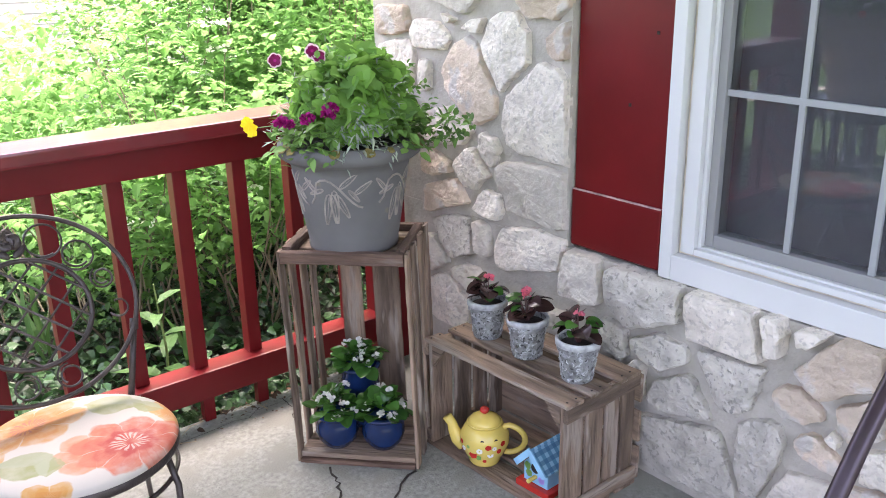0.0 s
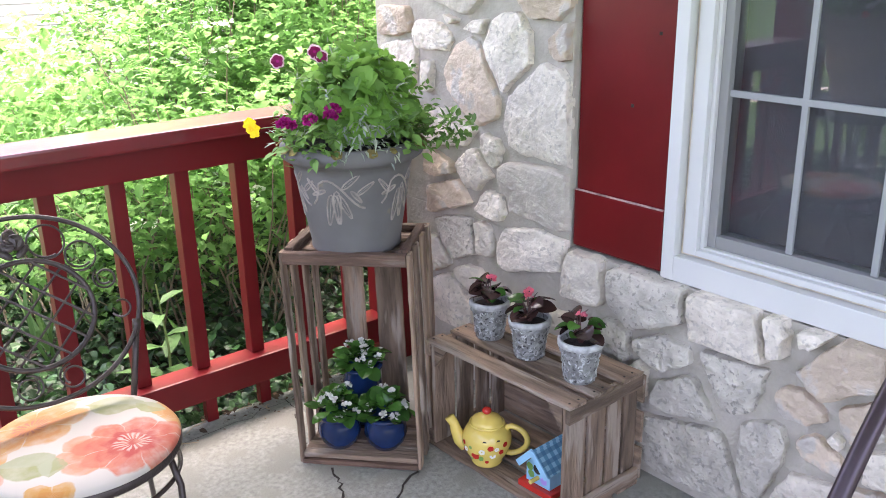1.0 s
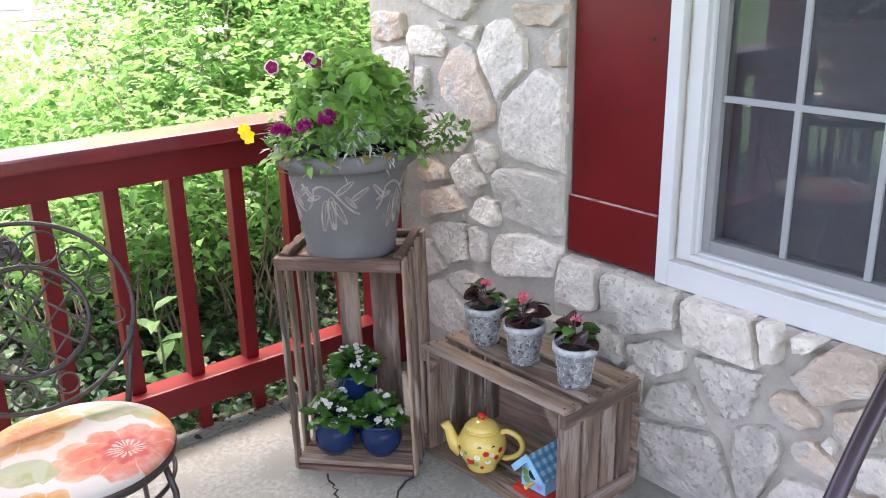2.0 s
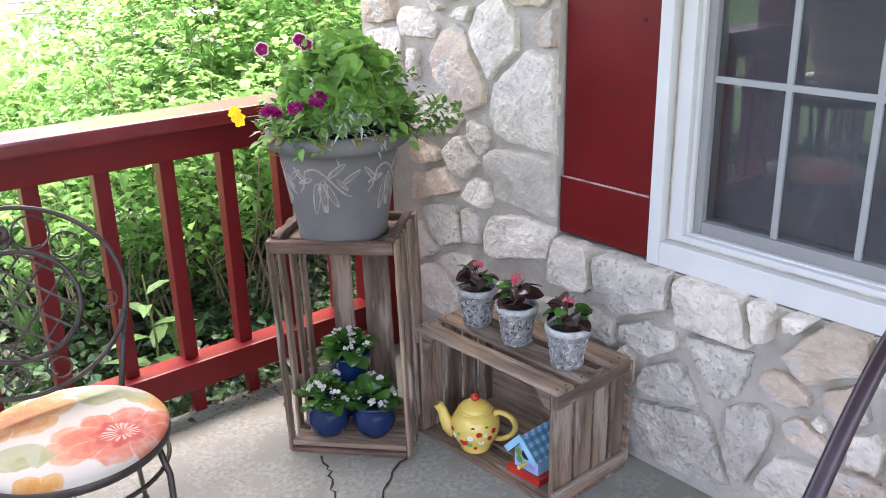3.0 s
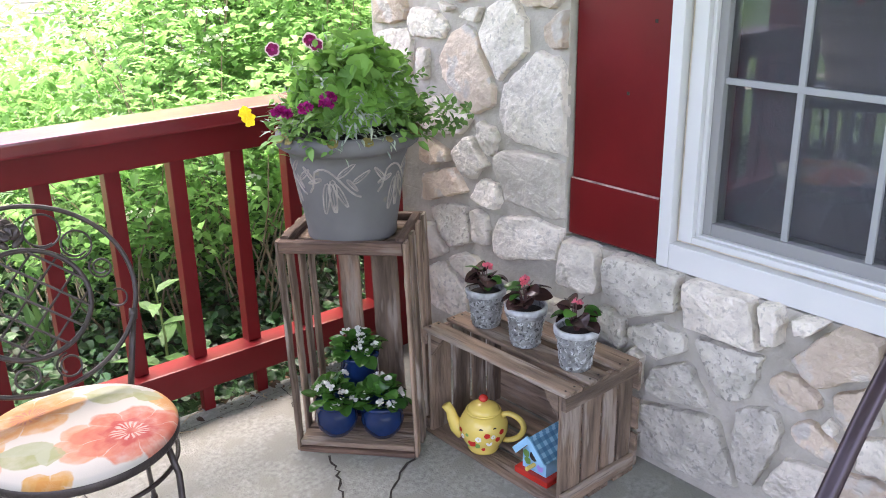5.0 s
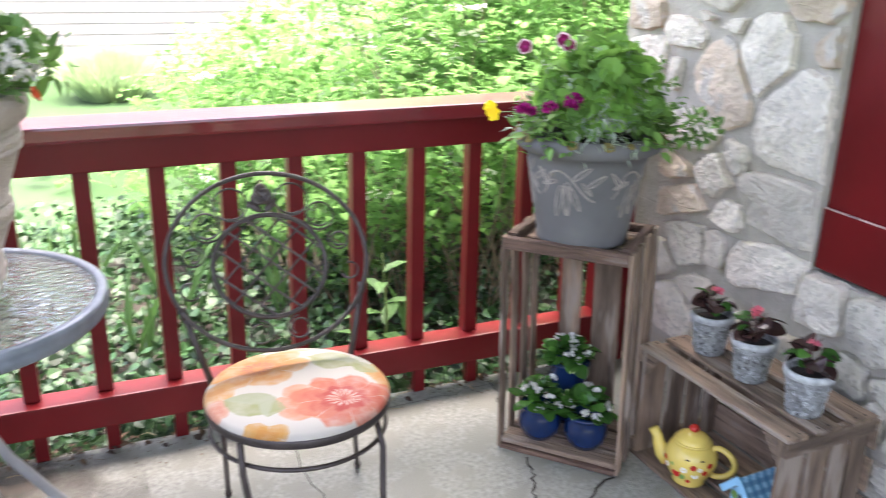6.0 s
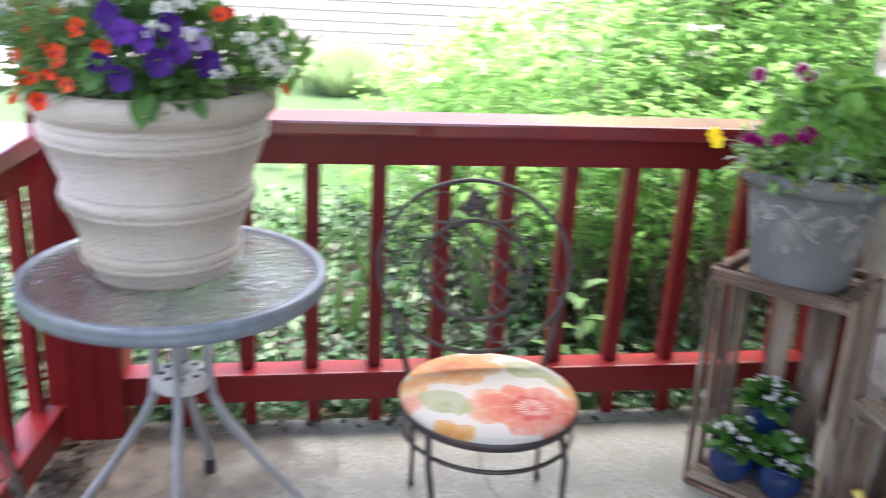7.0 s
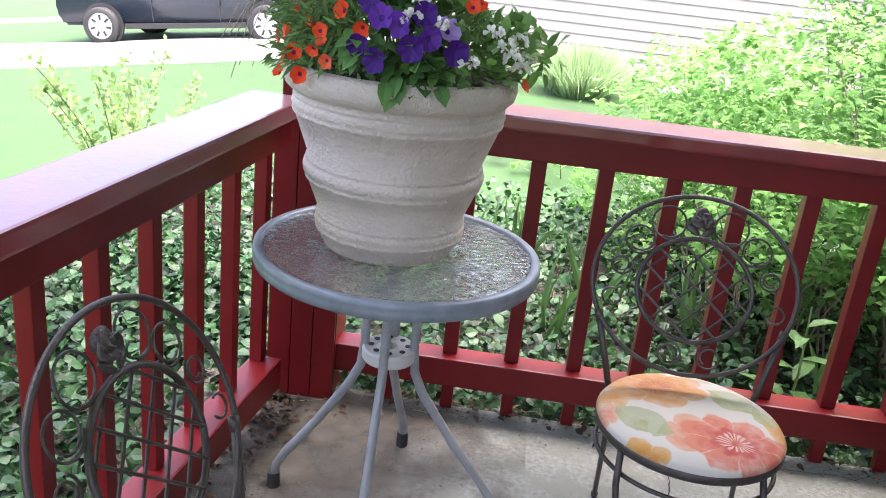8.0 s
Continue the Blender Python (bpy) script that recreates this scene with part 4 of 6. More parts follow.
        for k in range(9):
            q = p + (d + Vector((0, 0, 0.3))) * (0.006 * k) + unit() * 0.007
            (silver if i % 3 == 0 else green).append((q, d + unit(), Vector((0, 0, 1)) + unit() * 0.6, random.uniform(0.012, 0.024)))
    leaf_mesh("trailing_leaves", green, OVAL, 0.2, LEAF_TRAIL, ob, 0.3)
    leaf_mesh("silver_leaves", silver, FINE, 0.2, LEAF_SILVER, ob, 0.3, "fine silver grey filler leaves")
    toward = Vector((-0.54, -0.84, 0.15))          # to the porch
    side = Vector((-0.84, 0.54, 0))                # along the railing side
    for u, v, z, kind in ((0.162, 0.03, 0.462, "bi"), (0.06, 0.05, 0.468, "bi"), (0.074, 0.05, 0.48, "bi"), (0.15, 0.12, 0.318, "mag"), (0.14, 0.13, 0.313, "mag"), (0.09, 0.15, 0.323, "mag"), (0.045, 0.15, 0.331, "mag"), (0.04, 0.145, 0.345, "mag"), (0.228, 0.04, 0.302, "yel"), (0.237, 0.035, 0.316, "yel")):
        p = side * u + toward * v + Vector((0, 0, z))
        if kind == "bi":
            petal_flower("petunia_bloom", facing(p, toward + unit() * 0.4), 0.0145, 5, PETAL_MAROON, PETAL_MAGENTA, ob)
            petal_flower("petunia_edge", facing(p - toward * 0.004, toward + unit() * 0.2), 0.018, 5, PETAL_PINK, PETAL_PINK, ob)
        elif kind == "mag":
            blossom_cluster("magenta_bloom", p, 0.013, 16, 0.011, PETAL_MAGENTA, ob)
        else:
            petal_flower("pansy_bloom", facing(p, toward * 1.0 + side * 0.5), 0.018, 5, PETAL_YELLOW, PETAL_YELLOW, ob, 0.2, 0.2)
    stem_mesh("flower_stems", [[side * 0.1 + Vector((0, 0, 0.28)), side * 0.17 + toward * 0.03 + Vector((0, 0, 0.31)), side * 0.23 + toward * 0.035 + Vector((0, 0, 0.305))], [side * 0.03 + Vector((0, 0, 0.3)), side * 0.09 + toward * 0.02 + Vector((0, 0, 0.4)), side * 0.16 + toward * 0.028 + Vector((0, 0, 0.458))], [Vector((0, 0, 0.3)), side * 0.04 + Vector((0, 0, 0.4)), side * 0.055 + toward * 0.045 + Vector((0, 0, 0.465))]], 0.0022, STEM, ob)


grey_pot()


# ---- blue cluster pot with begonias, in the standing crate ----
def begonia_leaves(c, r, h, count, size):
    spots = []
    for _ in range(count):
        a = random.uniform(0, 2 * math.pi)
        e = random.uniform(0.15, 1.35)
        d = Vector((math.cos(a) * math.sin(e), math.sin(a) * math.sin(e), math.cos(e)))
        p = Vector(c) + Vector((d.x * r, d.y * r, d.z * h)) * random.uniform(0.6, 1)
        spots.append((p, d + unit() * 0.5 + Vector((0, 0, -0.25)), Vector((0, 0, 1)) + d * 0.6 + unit() * 0.3, random.uniform(0.7, 1.15) * size))
    return spots


def blue_pots():
    ob = thing("cluster_pot", pose(1.0, -0.395, 0.033), "three joined cobalt blue glazed pots with white begonias", "pot")
    prof = lambda s, h: [(0, 0.003), (0.034 * s, 0.0), (0.05 * s, 0.02), (0.058 * s, 0.045), (0.054 * s, 0.07), (0.047 * s, 0.085 + h), (0.052 * s, 0.093 + h), (0.046 * s, 0.094 + h), (0.042 * s, 0.08 + h), (0, 0.08 + h)]
    for name, x, y, s, h in (("pot", 0.035, 0.005, 1.0, 0.0), ("pot", 0.123, -0.083, 1.0, 0.0), ("pot", 0.148, 0.055, 1.05, 0.085)):
        p = part(name, lathe(prof(s, h), 40), BLUE, ob, smooth=True)
        p.location = (x, y, 0)
        top = 0.095 + h
        rim = part("rim", lathe([(0.046 * s, top - 0.012), (0.054 * s, top - 0.008), (0.054 * s, top + 0.001), (0.044 * s, top + 0.001)], 40), BLUE, p, smooth=True)
        spots = begonia_leaves((0, 0, top - 0.012), 0.068, 0.066, 70, 0.034)
        leaf_mesh("begonia_leaves", spots, SMOOTH, 0.2, LEAF_BEGONIA, p, 0.25, "glossy round begonia leaves")
        for k in range(6):
            a = random.uniform(0, 2 * math.pi)
            r = random.uniform(0.01, 0.055)
            blossom_cluster("white_bloom", (r * math.cos(a), r * math.sin(a), top + 0.065 - 0.5 * r + random.uniform(-0.01, 0.014)), 0.006, 4, 0.011, PETAL_WHITE, p)
        for k in range(4):
            a = -2.2 + 0.5 * k
            blossom_cluster("white_bloom", (0.055 * math.cos(a), 0.055 * math.sin(a), top + 0.02 + random.uniform(-0.01, 0.02)), 0.006, 4, 0.011, PETAL_WHITE, p)


blue_pots()


# ---- three mossy stone pots on the lying crate ----
def small_pot(x, y, rz, bloom):
    ob = thing("small_pot", pose(x, y, 0.3155, 0, 0, rz), "whitewashed embossed stone pot with dark leaved begonia", "pot", "embossed pots on the crate")
    prof = [(0, 0.002), (0.033, 0.0), (0.036, 0.003), (0.045, 0.074), (0.049, 0.078), (0.0515, 0.098), (0.051, 0.102), (0.046, 0.102), (0.043, 0.085), (0, 0.084)]
    prof = [(r * 1.03, z * 1.03) for r, z in prof]
    part("body", lathe(prof, 48), EMBOSS, ob, smooth=True)
    part("rim", lathe([(r * 1.02, z * 1.03) for r, z in ((0.0505, 0.088), (0.0528, 0.089), (0.0535, 0.1), (0.051, 0.104), (0.0455, 0.103), (0.0455, 0.099))], 48), EMBOSS_LIGHT, ob, "smooth pale rim", smooth=True)
    bm = bmesh.new()
    for k in range(150):
        a, z = random.uniform(0, 2 * math.pi), random.uniform(0.006, 0.095)
        r = 1.03 * (0.036 + 0.0095 * z / 0.077 + (0.003 if z > 0.079 else 0))
        turns = random.choice((-1, 1))
        pts = []
        spin = random.uniform(0, 6.28)
        for i in range(5):
            q = spin + i * 0.55 * turns
            s = 0.0035 + 0.0007 * i
            b, zz = a + s * math.cos(q) / r, min(0.1, max(0.004, z + s * math.sin(q)))
            pts.append((r * math.cos(b), r * math.sin(b), zz))
        tube(pts, 0.0014, 4, False, bm)
    part("relief", bm, EMBOSS_LIGHT, ob, "pale curling relief")
    part("soil", lathe([(0.0445, 0.0885), (0.02, 0.094), (0, 0.095)], 20), SOIL, ob)
    dark, green, lines = [], [], []
    for k in range(19):
        a = random.uniform(0, 2 * math.pi)
        top = Vector((0.02 * math.cos(a), 0.02 * math.sin(a), random.uniform(0.115, 0.155)))
        lines.append([Vector((0, 0, 0.088)), top * 0.7 + Vector((0, 0, 0.03)), top])
        (dark if k % 4 else green).append((top, Vector((math.cos(a), math.sin(a), random.uniform(-0.2, 0.5))), Vector((0, 0, 1)) + unit() * 0.6, random.uniform(0.026, 0.046)))
    lines.append([Vector((0, 0, 0.09)), Vector((0.003, 0.0, 0.13)), Vector((0.006, 0.004, 0.168))])
    stem_mesh("stalk_tangle", lines, 0.0022, STEM_DARK, ob)
    leaf_mesh("dark_leaves", dark, SMOOTH, 0.2, LEAF_DARK, ob, 0.3, "bronze purple leaves")
    leaf_mesh("green_leaves", green, SMOOTH, 0.2, LEAF_BEGONIA, ob, 0.3)
    for k in range(bloom):
        blossom_cluster("pink_bloom", (0.006 + random.uniform(-0.012, 0.012), 0.004 + random.uniform(-0.012, 0.012), 0.162 + 0.008 * k), 0.007, 4, 0.012, PETAL_ROSE, ob)


small_pot(1.384, -0.603, 0, 1)
small_pot(1.380, -0.755, 70, 2)
small_pot(1.380, -0.924, 160, 1)


# ---- teapot and birdhouse in the lying crate ----
def teapot():
    ob = thing("teapot", pose(1.30, -0.684, 0.0105, 0, 0, -52) @ Matrix.Diagonal((1.06, 1.06, 0.97, 1)), "yellow glazed ceramic teapot with painted flowers", "teapot")
    prof = [(0, 0.003), (0.036, 0.0), (0.039, 0.006), (0.038, 0.012), (0.052, 0.035), (0.061, 0.062), (0.06, 0.085), (0.05, 0.105), (0.038, 0.116), (0.03, 0.118), (0, 0.118)]
    body = part("body", lathe(prof, 48), YELLOW, ob, smooth=True)
    part("lid", lathe([(0.04, 0.1165), (0.041, 0.12), (0.034, 0.131), (0.018, 0.14), (0.006, 0.143), (0, 0.143)], 40), YELLOW, ob, smooth=True)
    part("lid_ring", lathe([(0.038, 0.114), (0.0435, 0.1155), (0.0445, 0.118), (0.0425, 0.1205), (0.038, 0.121)], 40), YELLOW, ob, smooth=True)
    part("lid_knob", lathe([(0.005, 0.142), (0.011, 0.148), (0.012, 0.154), (0.007, 0.16), (0, 0.161)], 20), RED_GLAZE, ob, "red cherry knob", smooth=True)
    pts = [(-0.05, 0, 0.045), (-0.068, 0, 0.06), (-0.078, 0, 0.085), (-0.083, 0, 0.105), (-0.094, 0, 0.122)]
    part("spout", tube(pts, 0.01, 14, radii=[0.023, 0.019, 0.0145, 0.012, 0.0125]), YELLOW, ob, smooth=True)
    h = [(0.05 + 0.048 * math.sin(u) * 1.05, 0, 0.072 + 0.042 * math.cos(u)) for u in [math.pi * i / 14 for i in range(15)]]
    h = [(0.045, 0, 0.098), (0.052, 0, 0.11)] + h[1:-1] + [(0.05, 0, 0.032)]
    part("handle", tube(h, 0.0075, 12), YELLOW, ob, smooth=True)
    for a, z, r, mat in ((-1.9, 0.048, 0.011, RED_GLAZE), (-1.25, 0.075, 0.008, RED_GLAZE), (-2.5, 0.075, 0.007, RED_GLAZE), (-1.6, 0.064, 0.008, PETAL_WHITE), (-1.15, 0.05, 0.008, PETAL_WHITE), (-2.2, 0.033, 0.006, LEAF_TRAIL), (-1.65, 0.042, 0.007, LEAF_TRAIL), (-1.4, 0.028, 0.005, RED_GLAZE), (-2.0, 0.085, 0.005, SOIL), (-1.5, 0.09, 0.005, SOIL), (-0.8, 0.06, 0.007, RED_GLAZE), (-0.9, 0.09, 0.005, SOIL), (-2.7, 0.05, 0.009, RED_GLAZE), (-2.85, 0.062, 0.006, LEAF_TRAIL), (-2.35, 0.06, 0.007, PETAL_WHITE), (-1.0, 0.07, 0.006, PETAL_WHITE), (-2.1, 0.07, 0.005, LEAF_TRAIL), (-3.0, 0.08, 0.007, PETAL_WHITE), (-0.6, 0.078, 0.008, RED_GLAZE)):
        rb = 0.0615 if 0.05 < z < 0.08 else 0.0575 if z > 0.04 else 0.05
        d = Vector((math.cos(a), math.sin(a), (z - 0.066) * -0.0))
        petal_flower("painted_flower", facing((rb * d.x, rb * d.y, z), d), r, 5, mat, YELLOW if mat is PETAL_WHITE else mat, ob, 0.02, 0.0)


teapot()


def birdhouse():
    ob = thing("birdhouse", pose(1.336, -0.868, 0.0105, 0, 0, 3) @ Matrix.Scale(1.2, 4), "small painted wooden birdhouse, blue roof and red base", "birdhouse")
    part("base", box(-0.04, 0.05, -0.045, 0.045, 0, 0.014, 0.003), RED_GLAZE, ob, "red painted base")
    bm = bmesh.new()
    prof = ((-0.032, 0.015), (0.032, 0.015), (0.032, 0.055), (0.0, 0.09), (-0.032, 0.055))
    a = [bm.verts.new((-0.028, y, z)) for y, z in prof]
    b = [bm.verts.new((0.045, y, z)) for y, z in prof]
    bm.faces.new(a)
    bm.faces.new(b[::-1])
    for i in range(5):
        j = (i + 1) % 5
        bm.faces.new((a[i], b[i], b[j], a[j]))
    bmesh.ops.recalc_face_normals(bm, faces=bm.faces)
    part("house_body", bm, PALE_BLUE, ob)
    for s in (-1, 1):
        r = part("roof_board", box(-0.042, 0.055, -0.003, 0.058, 0, 0.006, 0.001), PLAID, ob, "blue plaid roof")
        r.matrix_basis = Matrix.Translation((0, 0, 0.096)) @ pose(0, 0, 0, -47 if s > 0 else 227, 0, 0)
        f = part("gable_trim", box(-0.046, -0.0425, -0.002, 0.058, -0.004, 0.010, 0.001), PALE_BLUE, ob)
        f.matrix_basis = r.matrix_basis
    part("entrance", lathe([(0.0, 0), (0.011, 0), (0.011, 0.002), (0, 0.002)], 20), SOIL, ob).matrix_basis = facing((-0.0285, 0, 0.052), (-1, 0, 0))
    part("perch", tube([(-0.028, 0, 0.032), (-0.052, 0, 0.032)], 0.0045, 10), YELLOW, ob)
    for y, z, mat in ((0.018, 0.034, LEAF_TRAIL), (-0.016, 0.03, PETAL_LILAC), (0.022, 0.05, LEAF_TRAIL)):
        petal_flower("painted_flower", facing((-0.0287, y, z), (-1, 0, 0)), 0.009, 5, mat, mat, ob, 0.02, 0)


birdhouse()
# ---- glass table with the cream planter ----
def glass_table():
    ob = thing("bistro_table", pose(-0.295, -0.475, 0, 0, 0, -14) @ Matrix.Diagonal((0.975, 0.975, 1, 1)), "round patio table, rippled glass top, grey metal legs", "table")
    part("rim", lathe([(0.286, 0.616), (0.301, 0.612), (0.305, 0.616), (0.3065, 0.628), (0.305, 0.632), (0.3065, 0.636), (0.305, 0.646), (0.301, 0.649), (0.291, 0.649), (0.286, 0.646), (0.286, 0.616)], 72), GREY_METAL, ob, smooth=True)
    part("glass_top", lathe([(0, 0.6375), (0.2855, 0.6375), (0.2855, 0.643), (0, 0.643)], 72), RIPPLE_GLASS, ob, "rippled obscure glass")
    for k in range(4):
        a = radians(-168 + 90 * k)
        d = Vector((math.cos(a), math.sin(a), 0))
        pts = [d * 0.2 + Vector((0, 0, 0.615)), d * 0.075 + Vector((0, 0, 0.60)), d * 0.058 + Vector((0, 0, 0.57)), d * 0.056 + Vector((0, 0, 0.42)), d * 0.062 + Vector((0, 0, 0.36)), d * 0.085 + Vector((0, 0, 0.31)), d * 0.160 + Vector((0.005, 0, 0.2)), d * 0.238 + Vector((0.01, 0, 0.1)), d * 0.26 + Vector((0.012, 0, 0.065)), d * 0.266 + Vector((0.012, 0, 0.02))]
        leg = part("leg", tube(pts, 0.0105, 12), LEG_PAINT, ob, smooth=True)
        foot = lathe([(0, 0), (0.015, 0), (0.016, 0.004), (0.0145, 0.04), (0, 0.04)], 16)
        bmesh.ops.translate(foot, verts=foot.verts, vec=d * 0.2665 + Vector((0.012, 0, 0)))
        part("rubber_foot", foot, BLACK, leg, "black rubber foot")
    hub = part("hub", lathe([(0.018, 0.385), (0.058, 0.385), (0.061, 0.39), (0.061, 0.41), (0.058, 0.415), (0.018, 0.415), (0.018, 0.385)], 40), HUB, ob, "cream plastic hub with holes", smooth=False)
    for k in range(8):
        a = radians(22 + 45 * k)
        b = lathe([(0, 0.4155), (0.0065, 0.4155), (0.0065, 0.417), (0, 0.417)], 12)
        bmesh.ops.translate(b, verts=b.verts, vec=(0.041 * math.cos(a), 0.041 * math.sin(a), 0))
        part("hole", b, BLACK, hub)


glass_table()


def cream_planter():
    ob = thing("planter", pose(-0.32, -0.463, 0.644) @ Matrix.Diagonal((1.045, 1.045, 1.1, 1)), "large cream ribbed planter with petunias and calibrachoa", "planter")
    prof = [(0, 0.004), (0.118, 0.0), (0.128, 0.004), (0.132, 0.012)]

    def rib(z, big):
        r = 0.1305 + (0.201 - 0.1305) * z / 0.281
        prof.extend([(r, z - 0.012 - big), (r + 0.0045, z - 0.009 - big), (r + 0.0055, z - 0.005 - big), (r + 0.003, z - 0.002 - big)])
        prof.extend([(r + 0.004 + big, z - big * 0.6), (r + 0.006 + big, z + 0.006 + big * 0.4), (r + 0.004 + big, z + 0.012 + big), (r + 0.002, z + 0.014 + big), (r + 0.005, z + 0.017 + big), (r + 0.005, z + 0.021 + big), (r + 0.001, z + 0.025 + big)])

    rib(0.045, 0.001)
    rib(0.145, 0.004)
    rib(0.262, 0.001)
    prof += [(0.206, 0.293), (0.216, 0.302), (0.220, 0.318), (0.2175, 0.334), (0.208, 0.342), (0.196, 0.338), (0.19, 0.325), (0.186, 0.3), (0, 0.3)]
    part("body", lathe(prof, 80), CREAM_POT, ob, smooth=True)
    part("soil", lathe([(0.185, 0.302), (0.1, 0.315), (0, 0.318)], 24), SOIL, ob)
    toward = Vector((0.14, -0.985, 0.1)).normalized()
    side = Vector((0.985, 0.14, 0)).normalized()
    fine, broad, pale, lines = [], [], [], []
    for i in range(1500):
        a = random.uniform(0, 2 * math.pi)
        e = math.acos(random.uniform(0.0, 1))
        d = Vector((math.cos(a) * math.sin(e), math.sin(a) * math.sin(e), math.cos(e)))
        rr = random.uniform(0.75, 1.02)
        p = Vector((0, 0, 0.338)) + Vector((d.x * 0.212, d.y * 0.212, d.z * 0.15)) * rr
        s = d.dot(side)
        spot = lambda q: (p, d + unit() * 0.8, Vector((0, 0, 1)) + unit() * 0.7, q)
        if s < -0.25:
            fine.append(spot(random.uniform(0.022, 0.045)))
        elif s < 0.35:
            broad.append(spot(random.uniform(0.03, 0.05)))
        else:
            (pale if i % 2 else fine).append(spot(random.uniform(0.022, 0.04)))
        if i % 14 == 0:
            lines.append([Vector((d.x * 0.05, d.y * 0.05, 0.31)), p * 0.7 + Vector((0, 0, 0.12)), p])
    for k in range(90):
        u = random.random()
        c = side * (0.19 + 0.08 * u) + toward * random.uniform(-0.1, 0.08) + Vector((0, 0, 0.43 - 0.06 * u))
        pale.append((c + unit() * 0.03, unit(), Vector((0, 0, 1)) + unit(), 0.035))
    for k in range(420):
        p = side * random.uniform(-0.225, -0.08) + toward * random.uniform(-0.1, 0.16) + Vector((0, 0, random.uniform(0.33, 0.47)))
        for j in range(3):
            fine.append((p + unit() * 0.012, Vector((p.x, p.y, 0.06)) * 4 + unit() * 0.8, Vector((0, 0, 1)) + unit(), random.uniform(0.018, 0.034)))
    for k in range(70):
        u = random.uniform(-0.2, -0.04)
        c = side * u + toward * math.sqrt(max(0.0, 0.212 ** 2 - u * u)) * random.uniform(0.85, 1.04)
        z = 0.35 + random.uniform(-0.008, 0.05) - 0.018 * math.exp(-((u - 0.05) / 0.07) ** 2) - 0.02 * math.exp(-((u + 0.16) / 0.04) ** 2)
        (broad if u > -0.09 else fine).append((c + Vector((0, 0, z)), toward + side * u * 3 + unit() * 0.7 + Vector((0, 0, -0.5)), Vector((0, 0, 1)) + toward * 0.6 + unit() * 0.4, random.uniform(0.022, 0.04)))
    leaf_mesh("calibrachoa_leaves", fine, FINE, 0.15, LEAF_FINE, ob, 0.2)
    leaf_mesh("petunia_leaves", broad, OVAL, 0.2, LEAF_PETUNIA, ob, 0.3, "soft mid green petunia leaves")
    leaf_mesh("alyssum_leaves", pale, OVAL, 0.2, LEAF_TRAIL, ob, 0.3)
    stem_mesh("stalk_tangle", lines, 0.0022, STEM, ob)

    def dome(u, v):
        """A place on the front of the foliage dome: u along the front, v up."""
        w = max(0.0, 1 - (u / 0.235) ** 2 - ((v - 0.315) / 0.2) ** 2)
        return side * u + toward * (0.225 * math.sqrt(w) + 0.012) + Vector((0, 0, v))

    for u, v in ((-0.205, 0.385), (-0.16, 0.405), (-0.15, 0.36), (-0.185, 0.352), (-0.135, 0.372), (-0.172, 0.318), (-0.125, 0.345), (-0.205, 0.34), (-0.215, 0.315), (-0.105, 0.425), (-0.14, 0.39), (-0.07, 0.4), (0.11, 0.45), (0.125, 0.455), (-0.19, 0.42), (-0.2, 0.45), (-0.14, 0.45), (-0.23, 0.37), (0.22, 0.33)):
        p = dome(u, v)
        petal_flower("calibrachoa_bloom", facing(p, toward + side * (u * 3) + unit() * 0.75), random.uniform(0.0105, 0.0155), 5, random.choice((PETAL_ORANGE, PETAL_ORANGE, PETAL_CORAL)), PETAL_MAROON, ob, random.uniform(0.5, 1.1), 0.08)
    for u, v, r, mat in ((-0.06, 0.445, 0.027, PETAL_PURPLE), (-0.04, 0.42, 0.026, PETAL_VIOLET), (-0.045, 0.355, 0.025, PETAL_PURPLE), (0.012, 0.378, 0.027, PETAL_PURPLE), (0.04, 0.395, 0.025, PETAL_VIOLET), (0.085, 0.378, 0.027, PETAL_PURPLE), (0.07, 0.41, 0.026, PETAL_LILAC), (-0.01, 0.412, 0.026, PETAL_VIOLET), (0.03, 0.43, 0.026, PETAL_PURPLE), (-0.075, 0.375, 0.022, PETAL_PURPLE)):
        petal_flower("petunia_bloom", facing(dome(u, v), toward + side * (u * 2) + unit() * 0.5 + Vector((0, 0, 0.1))), r * 0.84, 5, mat, PETAL_PURPLE, ob, 0.5, 0.14)
    for u, v in ((0.19, 0.37), (0.21, 0.355), (0.175, 0.39), (0.225, 0.37), (0.15, 0.41), (0.02, 0.45), (-0.02, 0.47), (0.05, 0.46), (-0.08, 0.47), (-0.11, 0.46), (0.01, 0.42), (0.055, 0.415), (0.2, 0.4), (-0.005, 0.49), (0.09, 0.47), (0.11, 0.36)):
        blossom_cluster("white_bloom", dome(u, v), 0.016, 12, 0.009, PETAL_WHITE, ob)
    # dry arching spikes at the lawn side
    blades = []
    for k in range(9):
        a = radians(150 + 9 * k)
        d = Vector((math.cos(a), math.sin(a), 0))
        r = random.uniform(0.28, 0.36)
        blades.append([d * 0.1 + Vector((0, 0, 0.33)), d * r * 0.6 + Vector((0, 0, 0.49)), d * r * 0.85 + Vector((0, 0, 0.46)), d * r + Vector((0, 0, random.uniform(0.3, 0.4)))])
    for one in blades:
        stem_mesh("spike_blade", [one], 0.0018, STRAW, ob)


cream_planter()


# ---- bistro chairs ----
def circle(r, n=40, c=(0, 0), y=0.0, a0=0.0, a1=2 * math.pi, closed=True):
    m = n if closed else n + 1
    return [(c[0] + r * math.cos(a0 + (a1 - a0) * i / n), y, c[1] + r * math.sin(a0 + (a1 - a0) * i / n)) for i in range(m)]


